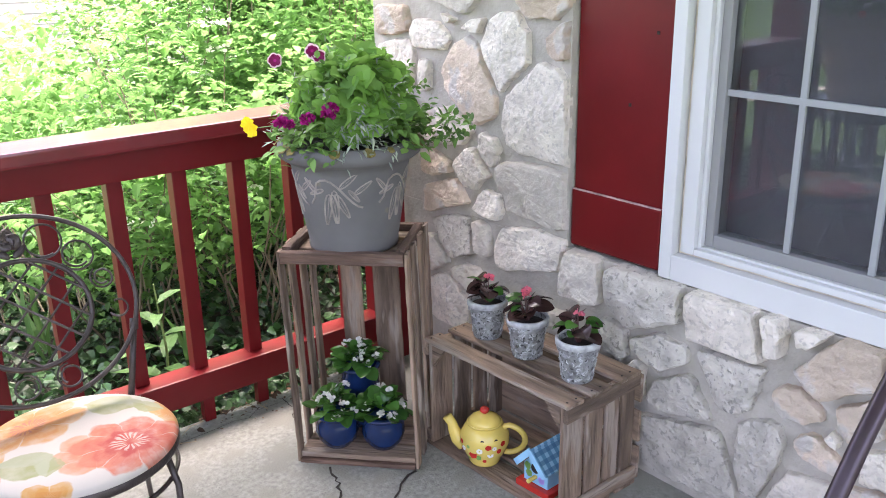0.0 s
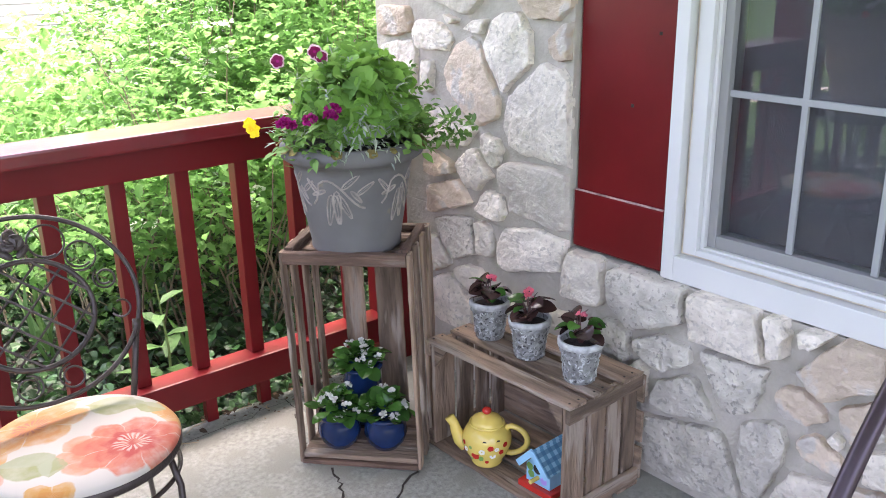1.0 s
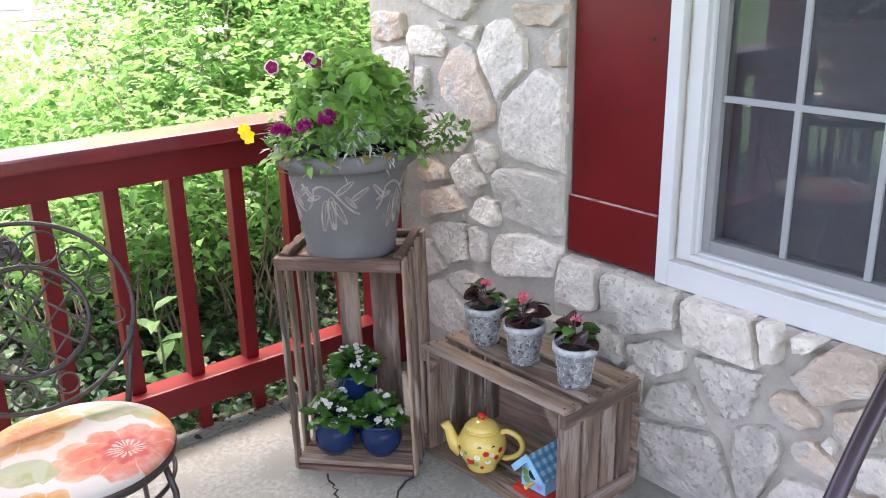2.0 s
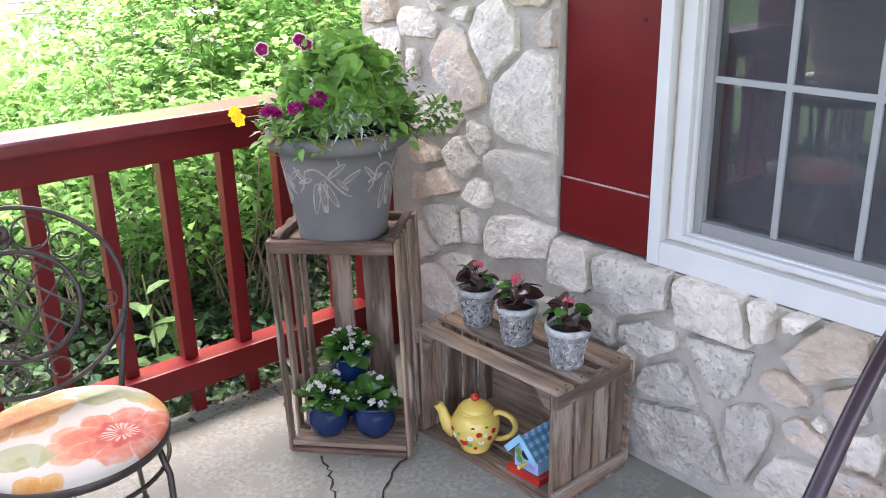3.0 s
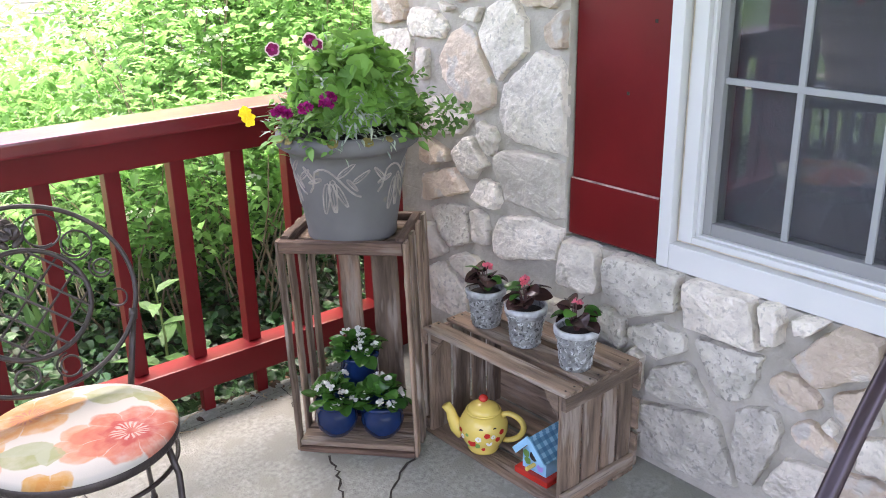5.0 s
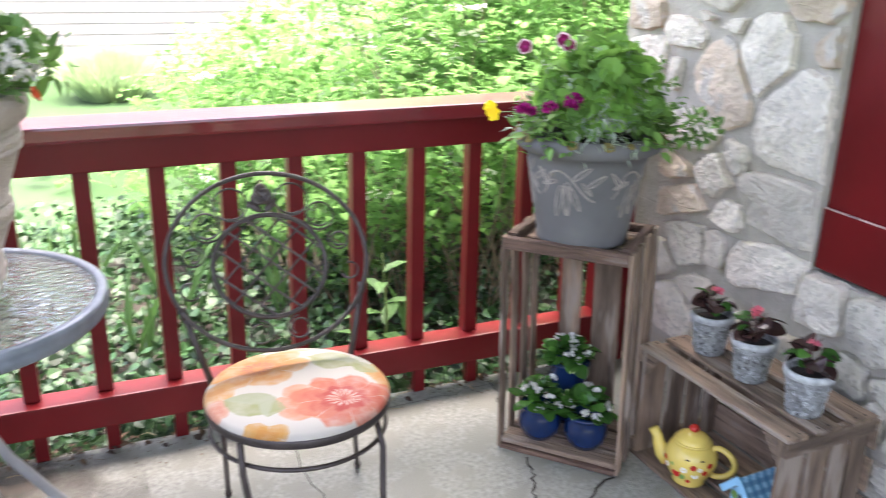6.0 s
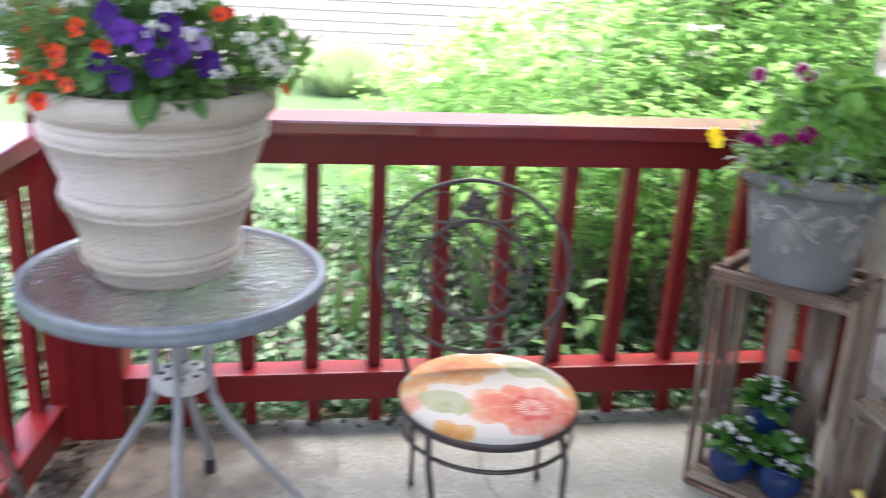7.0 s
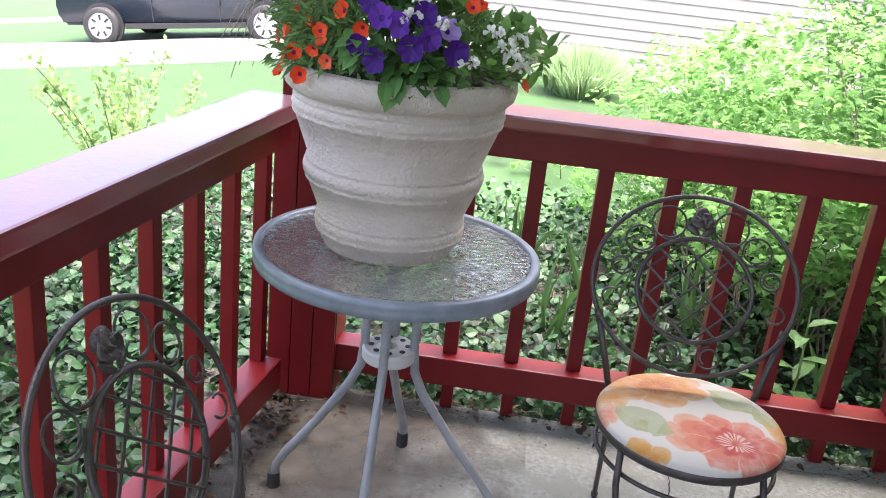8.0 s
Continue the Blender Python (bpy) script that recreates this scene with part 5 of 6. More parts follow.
def bistro_chair(m):
    """Faces local -y; the oval back leans away at local +y."""
    ob = thing("bistro_chair", m, "dark iron bistro chair with scrolled round back, floral cushion", "chair", "bistro chairs")
    yb, zb, lean = 0.173, 0.659, 26.2
    A, B = 0.205, 0.180

    def oval(a, b, n, c=0.0):
        return [(a * math.cos(2 * math.pi * i / n), 0, c + b * math.sin(2 * math.pi * i / n)) for i in range(n)]

    back = part("back_hoop", tube(oval(A, B, 64), 0.0048, 10, True), IRON, ob, smooth=True)
    back.matrix_basis = pose(0, yb, zb, -lean, 0, 0)
    ra, rb, rc = 0.115, 0.104, -0.010
    part("inner_ring", tube(oval(ra, rb, 52, rc), 0.0052, 10, True), IRON, back, smooth=True)
    for s in (-1, 1):
        for k in range(-2, 3):
            d = Vector((math.cos(radians(42)), 0, s * math.sin(radians(42))))
            n = Vector((-d.z, 0, d.x))
            c = Vector((0, 0.003 * s, rc)) + n * (k * 0.042 + 0.006)
            ends = [u for u in [i * 0.001 for i in range(-125, 126)] if math.hypot((c.x + d.x * u) / ra, (c.z - rc + d.z * u) / rb) < 0.98]
            if len(ends) > 20:
                part("lattice_wire", tube([c + d * ends[0], c + d * ends[-1]], 0.0026, 6), IRON, back)
    # wire scrolls between the two ovals: turns, start angle, place and size
    for s in (-1, 1):
        for x, z, r, turns, start, shrink in ((0.062, 0.122, 0.036, 1.12, 250, 0.1), (0.116, 0.082, 0.034, 1.3, 200, 0.3), (0.150, 0.026, 0.024, 1.5, 120, 0.5), (0.040, -0.142, 0.026, 1.4, 90, 0.4), (0.164, -0.040, 0.02, 0.75, 200, 0.2)):
            sp = []
            for i in range(34):
                q = radians(start) + i / 33 * 2 * math.pi * turns
                rr = r * (1 - shrink * i / 33)
                sp.append((s * (x + rr * math.cos(q)), 0.001, z + rr * math.sin(q) * 0.95))
            part("scroll", tube(sp, 0.0022, 6), IRON, back)
    # cast rose: whorled petals with two leaves under them
    bm = bmesh.new()
    bmesh.ops.create_uvsphere(bm, u_segments=28, v_segments=16, radius=0.021, matrix=Matrix.Diagonal((1, 0.65, 1, 1)))
    for v in bm.verts:
        a = math.atan2(v.co.z, v.co.x)
        r = math.hypot(v.co.x, v.co.z)
        v.co *= 1 + 0.2 * math.sin(a * 3 + r * 460)
    for s in (-1, 1):
        bmesh.ops.create_uvsphere(bm, u_segments=12, v_segments=8, radius=0.014, matrix=Matrix.Translation((s * 0.016, 0.002, -0.022)) @ pose(0, 0, 0, 0, s * 50, 0) @ Matrix.Diagonal((0.55, 0.3, 1.2, 1)))
    bmesh.ops.translate(bm, verts=bm.verts, vec=(0, -0.008, 0.133))
    part("rose", bm, IRON, back, "cast iron rose")
    # seat
    part("seat_band", lathe([(0.170, 0.428), (0.176, 0.428), (0.178, 0.432), (0.178, 0.442), (0.176, 0.446), (0.170, 0.446), (0.170, 0.428)], 64), IRON, ob, smooth=True)
    prof = [(0, 0.434), (0.16, 0.434), (0.174, 0.44), (0.1775, 0.448), (0.171, 0.457), (0.14, 0.464), (0.07, 0.468), (0, 0.468)]
    part("cushion", lathe(prof, 64), FLORAL, ob, "cream cushion printed with coral and orange flowers", smooth=True)
    for s, foot in ((-1, (-0.083, 0.36, 0.005)), (1, (0.243, 0.35, 0.005))):
        top = Vector((s * 0.135, 0.105, 0.432))
        knee = top.lerp(Vector(foot), 0.5) + Vector((0, -0.012, 0))
        part("back_post", tube([(s * 0.183, yb - 0.033, zb - 0.073), (s * 0.165, 0.125, 0.52), (s * 0.142, 0.105, 0.436)], 0.0068, 8), IRON, ob, smooth=True)
        leg = part("back_leg", tube([top, knee, foot], 0.0062, 8), IRON, ob, smooth=True)
        part("foot_cap", tube([knee.lerp(Vector(foot), 0.93), foot], 0.0085, 10), IRON, leg, smooth=True)
        part("collar", tube([(s * 0.186, yb - 0.029, zb - 0.064), (s * 0.180, yb - 0.036, zb - 0.084)], 0.0085, 10), IRON, ob, smooth=True)
    part("front_leg", tube([(-0.139, -0.108, 0.43), (-0.139, -0.118, 0.37), (-0.131, -0.135, 0.3), (-0.12, -0.18, 0.005)], 0.0065, 8), IRON, ob, smooth=True)
    part("front_leg", tube([(0.114, -0.118, 0.43), (0.124, -0.132, 0.37), (0.112, -0.162, 0.3), (0.10, -0.215, 0.005)], 0.0065, 8), IRON, ob, smooth=True)
    part("stretcher_ring", tube(circle(0.169, 56, (0, 0), 0), 0.0045, 8, True), IRON, ob, smooth=True).matrix_basis = pose(0, 0.0, 0.382, 90, 0, 0)
    return ob


chair = bistro_chair(pose(0.318, -0.672, 0, 0, 0, 1.8))
copy_thing(chair, pose(-0.298, -1.308, 0, 0, 0, 85.8))


def patio_armchair():
    ob = thing("patio_armchair", pose(0.93, -1.80, 0, 0, 0, 0), "patio chair of dark plum painted steel tube", "chair")
    arch = [(-0.33, 0.02, 0.02), (-0.31, 0.02, 0.2), (-0.27, 0.0, 0.43), (-0.19, 0.0, 0.575), (-0.102, 0.0, 0.684), (-0.033, 0.0, 0.766), (0.04, 0.0, 0.83), (0.13, -0.005, 0.88), (0.25, -0.005, 0.9), (0.37, 0.0, 0.87), (0.45, 0.0, 0.78), (0.49, 0.0, 0.62), (0.5, 0.0, 0.43), (0.52, 0.02, 0.02)]
    fine = []
    for i in range(len(arch) - 1):
        p0, p1, p2, p3 = (Vector(arch[max(0, min(len(arch) - 1, i + k))]) for k in (-1, 0, 1, 2))
        for j in range(5):
            u = j / 5
            fine.append(0.5 * ((2 * p1) + (p2 - p0) * u + (2 * p0 - 5 * p1 + 4 * p2 - p3) * u * u + (3 * p1 - p0 - 3 * p2 + p3) * u ** 3))
    fine.append(Vector(arch[-1]))
    part("back_frame", tube(fine, 0.0115, 14), PLUM, ob, smooth=True)
    part("seat", box(-0.2, 0.46, -0.42, -0.02, 0.4, 0.425, 0.008), PLUM, ob)
    for x in (-0.19, 0.45):
        part("front_leg", tube([(x, -0.4, 0.4), (x, -0.43, 0.0)], 0.0125, 10), PLUM, ob, smooth=True)


patio_armchair()


# ---- outside: car, neighbour house ----
def car():
    ob = thing("car", Matrix.Translation((-4.97, 10.9, -0.72)) @ pose(0, 0, 0, 0, -7.1, -1) @ Matrix.Scale(0.95, 4), "dark navy parked hatchback with silver wheels", "car")
    side = [(-1.95, 0.28), (-2.05, 0.5), (-2.02, 0.85), (-1.9, 1.0), (-1.6, 1.42), (-0.2, 1.5), (0.7, 1.1), (1.75, 0.92), (2.05, 0.7), (2.05, 0.35), (1.95, 0.25)]
    bm = bmesh.new()
    for w, inset in ((-0.85, 0.0),):
        left = [bm.verts.new((x, -0.85 + (0.16 if z > 1.05 else 0), z)) for x, z in side]
        right = [bm.verts.new((x, 0.85 - (0.16 if z > 1.05 else 0), z)) for x, z in side]
        bm.faces.new(left)
        bm.faces.new(right[::-1])
        n = len(side)
        for i in range(n):
            j = (i + 1) % n
            bm.faces.new((left[i], right[i], right[j], left[j]))
    bmesh.ops.recalc_face_normals(bm, faces=bm.faces)
    bmesh.ops.bevel(bm, geom=list(bm.edges), offset=0.05, segments=3, affect="EDGES")
    part("body", bm, NAVY, ob, smooth=True)
    part("side_window", box(-1.4, 0.45, -0.74, -0.70, 1.06, 1.38, 0.02), BLACK_GLOSS, ob)
    part("sill_trim", box(-0.95, 0.95, -0.865, -0.84, 0.22, 0.3, 0.008), BLACK, ob)
    for x in (-0.35, 0.5):
        part("door_handle", box(x, x + 0.18, -0.88, -0.845, 0.86, 0.89, 0.008), NAVY, ob)
    for x in (-0.5, 0.55):
        part("door_seam", box(x, x + 0.012, -0.853, -0.845, 0.32, 1.04, 0), BLACK, ob)
    for x in (-1.3, 1.28):
        for y in (-0.82, 0.82):
            s = -1 if y < 0 else 1
            arch = lathe([(0, -0.02), (0.325, -0.02), (0.325, 0.02), (0, 0.02)], 32)
            a = part("wheel_arch", arch, BLACK, ob)
            a.matrix_basis = pose(x, y + s * 0.012, 0.285, 90, 0, 0)
            wheel = part("wheel", lathe([(0.19, -0.1), (0.255, -0.1), (0.275, -0.07), (0.275, 0.07), (0.255, 0.1), (0.19, 0.1)], 36), BLACK, ob, "black tyre", smooth=True)
            wheel.matrix_basis = pose(x, y + s * 0.03, 0.275, 90 if s < 0 else -90, 0, 0)
            part("rim", lathe([(0, 0.085), (0.05, 0.09), (0.18, 0.075), (0.2, 0.09), (0.2, -0.05), (0, -0.05)], 30), SILVER, wheel, "silver rim", smooth=True)
            for k in range(7):
                b = box(-0.018, 0.018, 0.085, 0.165, 0.082, 0.0915, 0.004)
                o = part("slot", b, BLACK, wheel)
                o.matrix_basis = pose(0, 0, 0, 0, 0, 360 * k / 7)


car()


def neighbour_house():
    ob = thing("neighbour_house", pose(0, 8.4, -0.28, 0, 0, -4), "neighbouring house clad in cream horizontal lap siding", "house")
    x0, x1, h = -1.3, 11.0, 5.2
    wallp = part("house_wall", box(x0 + 0.02, x1, 0.03, 5.0, 0.0, h, 0), SIDING, ob)
    part("foundation", box(x0 - 0.01, x1, 0.0, 0.029, 0.0, 0.14, 0.004), STONE_MORTAR, ob)
    e = 0.117
    board = None
    for k in range(int((h - 0.15) / e)):
        if board is None:
            bm = bmesh.new()
            v = [bm.verts.new(p) for p in ((x0, 0.020, 0), (x1, 0.020, 0), (x1, 0.028, e), (x0, 0.028, e), (x0, 0.03, 0), (x1, 0.03, 0))]
            bm.faces.new((v[0], v[1], v[2], v[3]))
            bm.faces.new((v[0], v[4], v[5], v[1]))
            o = board = part("siding_board", bm, SIDING, ob)
        else:
            o = new("siding_board", board.data)
            o.parent = ob
        o.location = (0, 0, 0.15 + k * e)
    part("corner_trim", box(x0 - 0.08, x0 + 0.02, -0.012, 0.1, 0.0, h, 0.004), WHITE, ob)
    part("corner_trim", box(5.6, 5.7, -0.014, 0.006, 0.14, h, 0.004), WHITE, ob)
    bm = bmesh.new()
    a = [bm.verts.new(p) for p in ((x0 - 0.4, -0.4, h), (x0 - 0.4, 5.4, h), (x0 - 0.4, 2.5, h + 2.2))]
    b = [bm.verts.new(p) for p in ((x1 + 0.4, -0.4, h), (x1 + 0.4, 5.4, h), (x1 + 0.4, 2.5, h + 2.2))]
    bm.faces.new(a)
    bm.faces.new(b[::-1])
    for i in range(3):
        j = (i + 1) % 3
        bm.faces.new((a[i], b[i], b[j], a[j]))
    part("roof", bm, ROOF, ob)


neighbour_house()


# ---- bushes, ivy and grass ----
def in_blob(blobs):
    c, r = random.choices(blobs, weights=[b[1].x * b[1].y * b[1].z for b in blobs])[0]
    d = unit()
    q = random.random() ** 0.28
    return Vector(c) + Vector((d.x * r.x, d.y * r.y, d.z * r.z)) * q, d


def bush(name, blobs, count, size, mat, label, stems, flowers=0, crowns=()):
    ob = thing(name, pose(0, 0, 0), label, "bush")
    spots = []
    blobs = [(Vector(c), Vector(r)) for c, r in blobs]
    for _ in range(count // 5):
        p, d = in_blob(blobs)
        if p.y < 0.16 and p.x < 1.7:
            p.y = 0.16 + random.uniform(0, 0.1)
        if p.x > 1.5 and p.y < 0.4:
            p.y = 0.4 + random.uniform(0, 0.3)
        axis = unit() * 0.6 + d * 0.5
        axis.z = axis.z * 0.4 + 0.12
        for k in range(5):
            q = p + axis * (0.035 * (k - 2)) + unit() * 0.02
            turn = unit()
            turn.z *= 0.35
            spots.append((q, axis * 0.5 + turn + Vector((0, 0, -0.12)), Vector((0, 0, 1)) + unit() * 0.35, random.uniform(0.6, 1.2) * size))
    tagged(leaf_mesh("foliage", spots, LOBED, 0.25, mat, ob, 0.3), kind="stuff")
    lines = []
    for _ in range(stems):
        p, d = in_blob(blobs)
        p.y = max(p.y, 0.25)
        base = Vector((p.x + random.uniform(-0.18, 0.18), max(0.22, p.y + random.uniform(-0.18, 0.18)), ground_z(p.x, p.y) - 0.05))
        if crowns:
            near = min(crowns, key=lambda c: math.hypot(c[0] - p.x, c[1] - p.y))
            base.x, base.y = near[0] + random.gauss(0, 0.07), near[1] + random.gauss(0, 0.07)
        top = p - Vector((0, 0, 0.03))
        mid = base.lerp(top, 0.5) + Vector((random.uniform(-0.1, 0.1), random.uniform(-0.06, 0.06), 0.08))
        lines.append([base, base.lerp(mid, 0.6) + unit() * 0.015, mid, mid.lerp(top, 0.5) + unit() * 0.03, top])
    for ln in lines:
        stem_mesh("stem", [ln], 0.0048, BARK, ob)
    if flowers:
        heads = []
        for _ in range(flowers):
            p, d = in_blob(blobs)
            if p.y < 0.3:
                p.y = 0.3
            heads += [(p + Vector((random.uniform(-0.05, 0.05), random.uniform(-0.05, 0.05), random.uniform(-0.008, 0.012))), unit(), Vector((0, 0, 1)) + unit() * 0.3, 0.016) for k in range(26)]
        tagged(leaf_mesh("blossom", heads, ROUND, 0.1, PETAL_WHITE, ob, 0.0, "flat white flower heads"), kind="stuff")
    return ob


# The first lobe is an unseen crown, added to darken the rail cap's reflection.
bush("viburnum_bush", [((2.3, 2.5, 1.75), (0.7, 0.6, 0.5)), ((1.15, 1.35, 0.72), (0.7, 0.55, 0.42)), ((2.05, 1.5, 1.0), (0.75, 0.75, 0.8)), ((0.8, 1.75, 0.5), (0.6, 0.5, 0.42)), ((1.95, 2.3, 1.1), (0.75, 0.7, 0.85)), ((1.7, 1.0, 0.75), (0.5, 0.4, 0.3)), ((1.15, 1.9, 0.2), (0.7, 0.35, 0.25)), ((2.8, 2.2, 1.2), (1.0, 0.9, 0.9))], 60000, 0.038, LEAF, "sprawling yellow green viburnum bush with white flower heads", 210, 130, ((0.75, 0.95), (1.05, 0.7), (1.3, 1.0), (1.75, 0.8), (1.6, 1.5), (2.2, 1.2), (2.3, 2.2)))
bush("undergrowth", [((1.05, 0.95, 0.22), (0.5, 0.35, 0.24)), ((1.45, 1.3, 0.35), (0.5, 0.5, 0.3)), ((0.75, 1.35, 0.15), (0.45, 0.4, 0.22)), ((2.0, 1.0, 0.45), (0.5, 0.4, 0.35))], 4200, 0.036, LEAF_UNDER, "undergrowth of young shoots, green darkened to imitate the bush's shade", 40)
bush("viburnum_shoots", [((1.25, 0.62, 0.52), (0.4, 0.26, 0.32)), ((0.85, 0.7, 0.5), (0.35, 0.22, 0.26)), ((1.6, 0.6, 0.6), (0.3, 0.25, 0.3))], 2600, 0.04, LEAF, "young green viburnum shoots close behind the railing", 26, 8, ((0.95, 0.62), (1.35, 0.6)))
bush("shrub", [((3.1, 4.0, 0.9), (1.2, 0.8, 0.8)), ((1.9, 3.3, 0.45), (0.7, 0.6, 0.5)), ((4.3, 4.4, 1.2), (1.3, 0.9, 1.2)), ((4.2, 3.0, 1.2), (1.1, 0.9, 1.2))], 16000, 0.055, LEAF, "tall pale green shrub in front of the siding", 50, 30)
bush("shrub", [((0.55, 2.3, 0.1), (0.45, 0.4, 0.22)), ((0.35, 3.4, 0.0), (0.6, 0.5, 0.2)), ((1.3, 4.6, 0.3), (0.7, 0.6, 0.45))], 2600, 0.05, LEAF, "low yellow green shrub at the lawn edge", 20)



def barberry():
    """Thin arching branches fanning out of one root, leaves and upright side shoots along them."""
    root = Vector((-1.7, 1.25, ground_z(-1.7, 1.25)))
    ob = thing("barberry_shrub", pose(*root), "sparse young shrub with arching branches and lime leaves", "bush")
    tips = ((-1.72, 0.6, 0.72), (-1.75, 0.72, 0.6), (-1.65, 0.9, 0.6), (-1.7, 1.08, 0.55), (-1.72, 1.32, 0.58), (-1.7, 1.65, 0.63), (-1.68, 2.02, 0.42), (-1.95, 1.9, 0.38), (-1.55, 1.0, 0.46), (-1.95, 1.0, 0.5), (-1.6, 1.8, 0.34), (-1.85, 1.5, 0.48))
    sp = []
    for tip in tips:
        t = Vector(tip) - root
        knee = Vector((t.x * 0.3, t.y * 0.3, t.z * 0.55))
        pts = [Vector((0, 0, 0)).lerp(knee, u).lerp(knee.lerp(t, u), u) + unit() * 0.006 for u in [k / 10 for k in range(11)]]
        stem_mesh("branch", [pts], 0.004, BARK, ob)
        for k in range(3, 11):
            for _ in range(22):
                p = pts[k].lerp(pts[k - 1], random.random()) + unit() * 0.03 + Vector((0, 0, random.uniform(0, 0.07)))
                sp.append((p, unit() + Vector((0, 0, 0.7)), unit() + Vector((0, 0, 0.5)), random.uniform(0.016, 0.034)))
    tagged(leaf_mesh("foliage", sp, OVAL, 0.25, LEAF_LIGHT, ob, 0.2), kind="stuff")


barberry()
bush("side_shrub", [((-1.75, -0.35, 0.42), (0.14, 0.12, 0.14)), ((-1.7, -0.3, 0.25), (0.2, 0.2, 0.14))], 330, 0.035, LEAF_LIGHT, "small lime green sprig beside the railing", 8)


def ornamental_grass():
    ob = thing("ornamental_grass", pose(0.42, 6.6, ground_z(0.42, 6.6)), "rounded tuft of blue green ornamental grass", "grass")
    sp = []
    for _ in range(2600):
        a = random.uniform(0, 2 * math.pi)
        e = random.uniform(0.0, 0.75)
        d = Vector((math.cos(a) * math.sin(e), math.sin(a) * math.sin(e), math.cos(e)))
        sp.append((Vector((d.x * 0.38, d.y * 0.38, 0)), d, unit(), random.uniform(0.3, 0.55)))
    leaf_mesh("blades", sp, ((0, 0.01), (0.5, 0.012), (1, 0.0)), 0.1, LEAF_GRASS, ob, 0.25)


ornamental_grass()


def daylilies(x, y, count, h):
    ob = thing("daylily", pose(x, y, ground_z(x, y)), "clump of fresh green strap leaves by the railing", "plant", "daylily clumps")
    sp = []
    for _ in range(count):
        a = random.uniform(0, 2 * math.pi)
        e = random.uniform(0.05, 0.75)
        d = Vector((math.cos(a) * math.sin(e), math.sin(a) * math.sin(e), math.cos(e)))
        sp.append((Vector((d.x * 0.04, d.y * 0.04, random.uniform(0, 0.15))), d, Vector((d.x, d.y, 0.4)) + unit() * 0.3, random.uniform(0.6, 1.1) * h))
    for one in sp:
        leaf_mesh("blade", [one], STRAP, 0.3, LEAF_STRAP, ob, 0.4)


for x, y, c, h in ((0.1, 0.6, 9, 0.28), (0.3, 0.85, 9, 0.3), (-0.2, 1.1, 9, 0.3), (0.62, 0.75, 8, 0.34), (-0.02, 1.4, 10, 0.3), (0.95, 0.35, 6, 0.26)):
    daylilies(x, y, c, h)


def seedling():
    ob = thing("tall_weed", pose(0.82, 0.24, -0.1), "upright weed with broad toothed green leaves", "plant")
    sp = []
    for k in range(9):
        a = k * 2.4
        z = 0.12 + 0.035 * k
        sp.append((Vector((0, 0, z)), Vector((math.cos(a), math.sin(a), 0.5)), Vector((0, 0, 1)), 0.17 - 0.008 * k))
    leaf_mesh("leaves", sp, ((0, 0.02), (0.3, 0.16), (0.65, 0.15), (1, 0)), 0.25, LEAF_STRAP, ob, 0.4)
    stem_mesh("stem", [[Vector((0, 0, 0)), Vector((0.01, 0, 0.25)), Vector((0, 0.01, 0.46))]], 0.006, STEM, ob)


seedling()


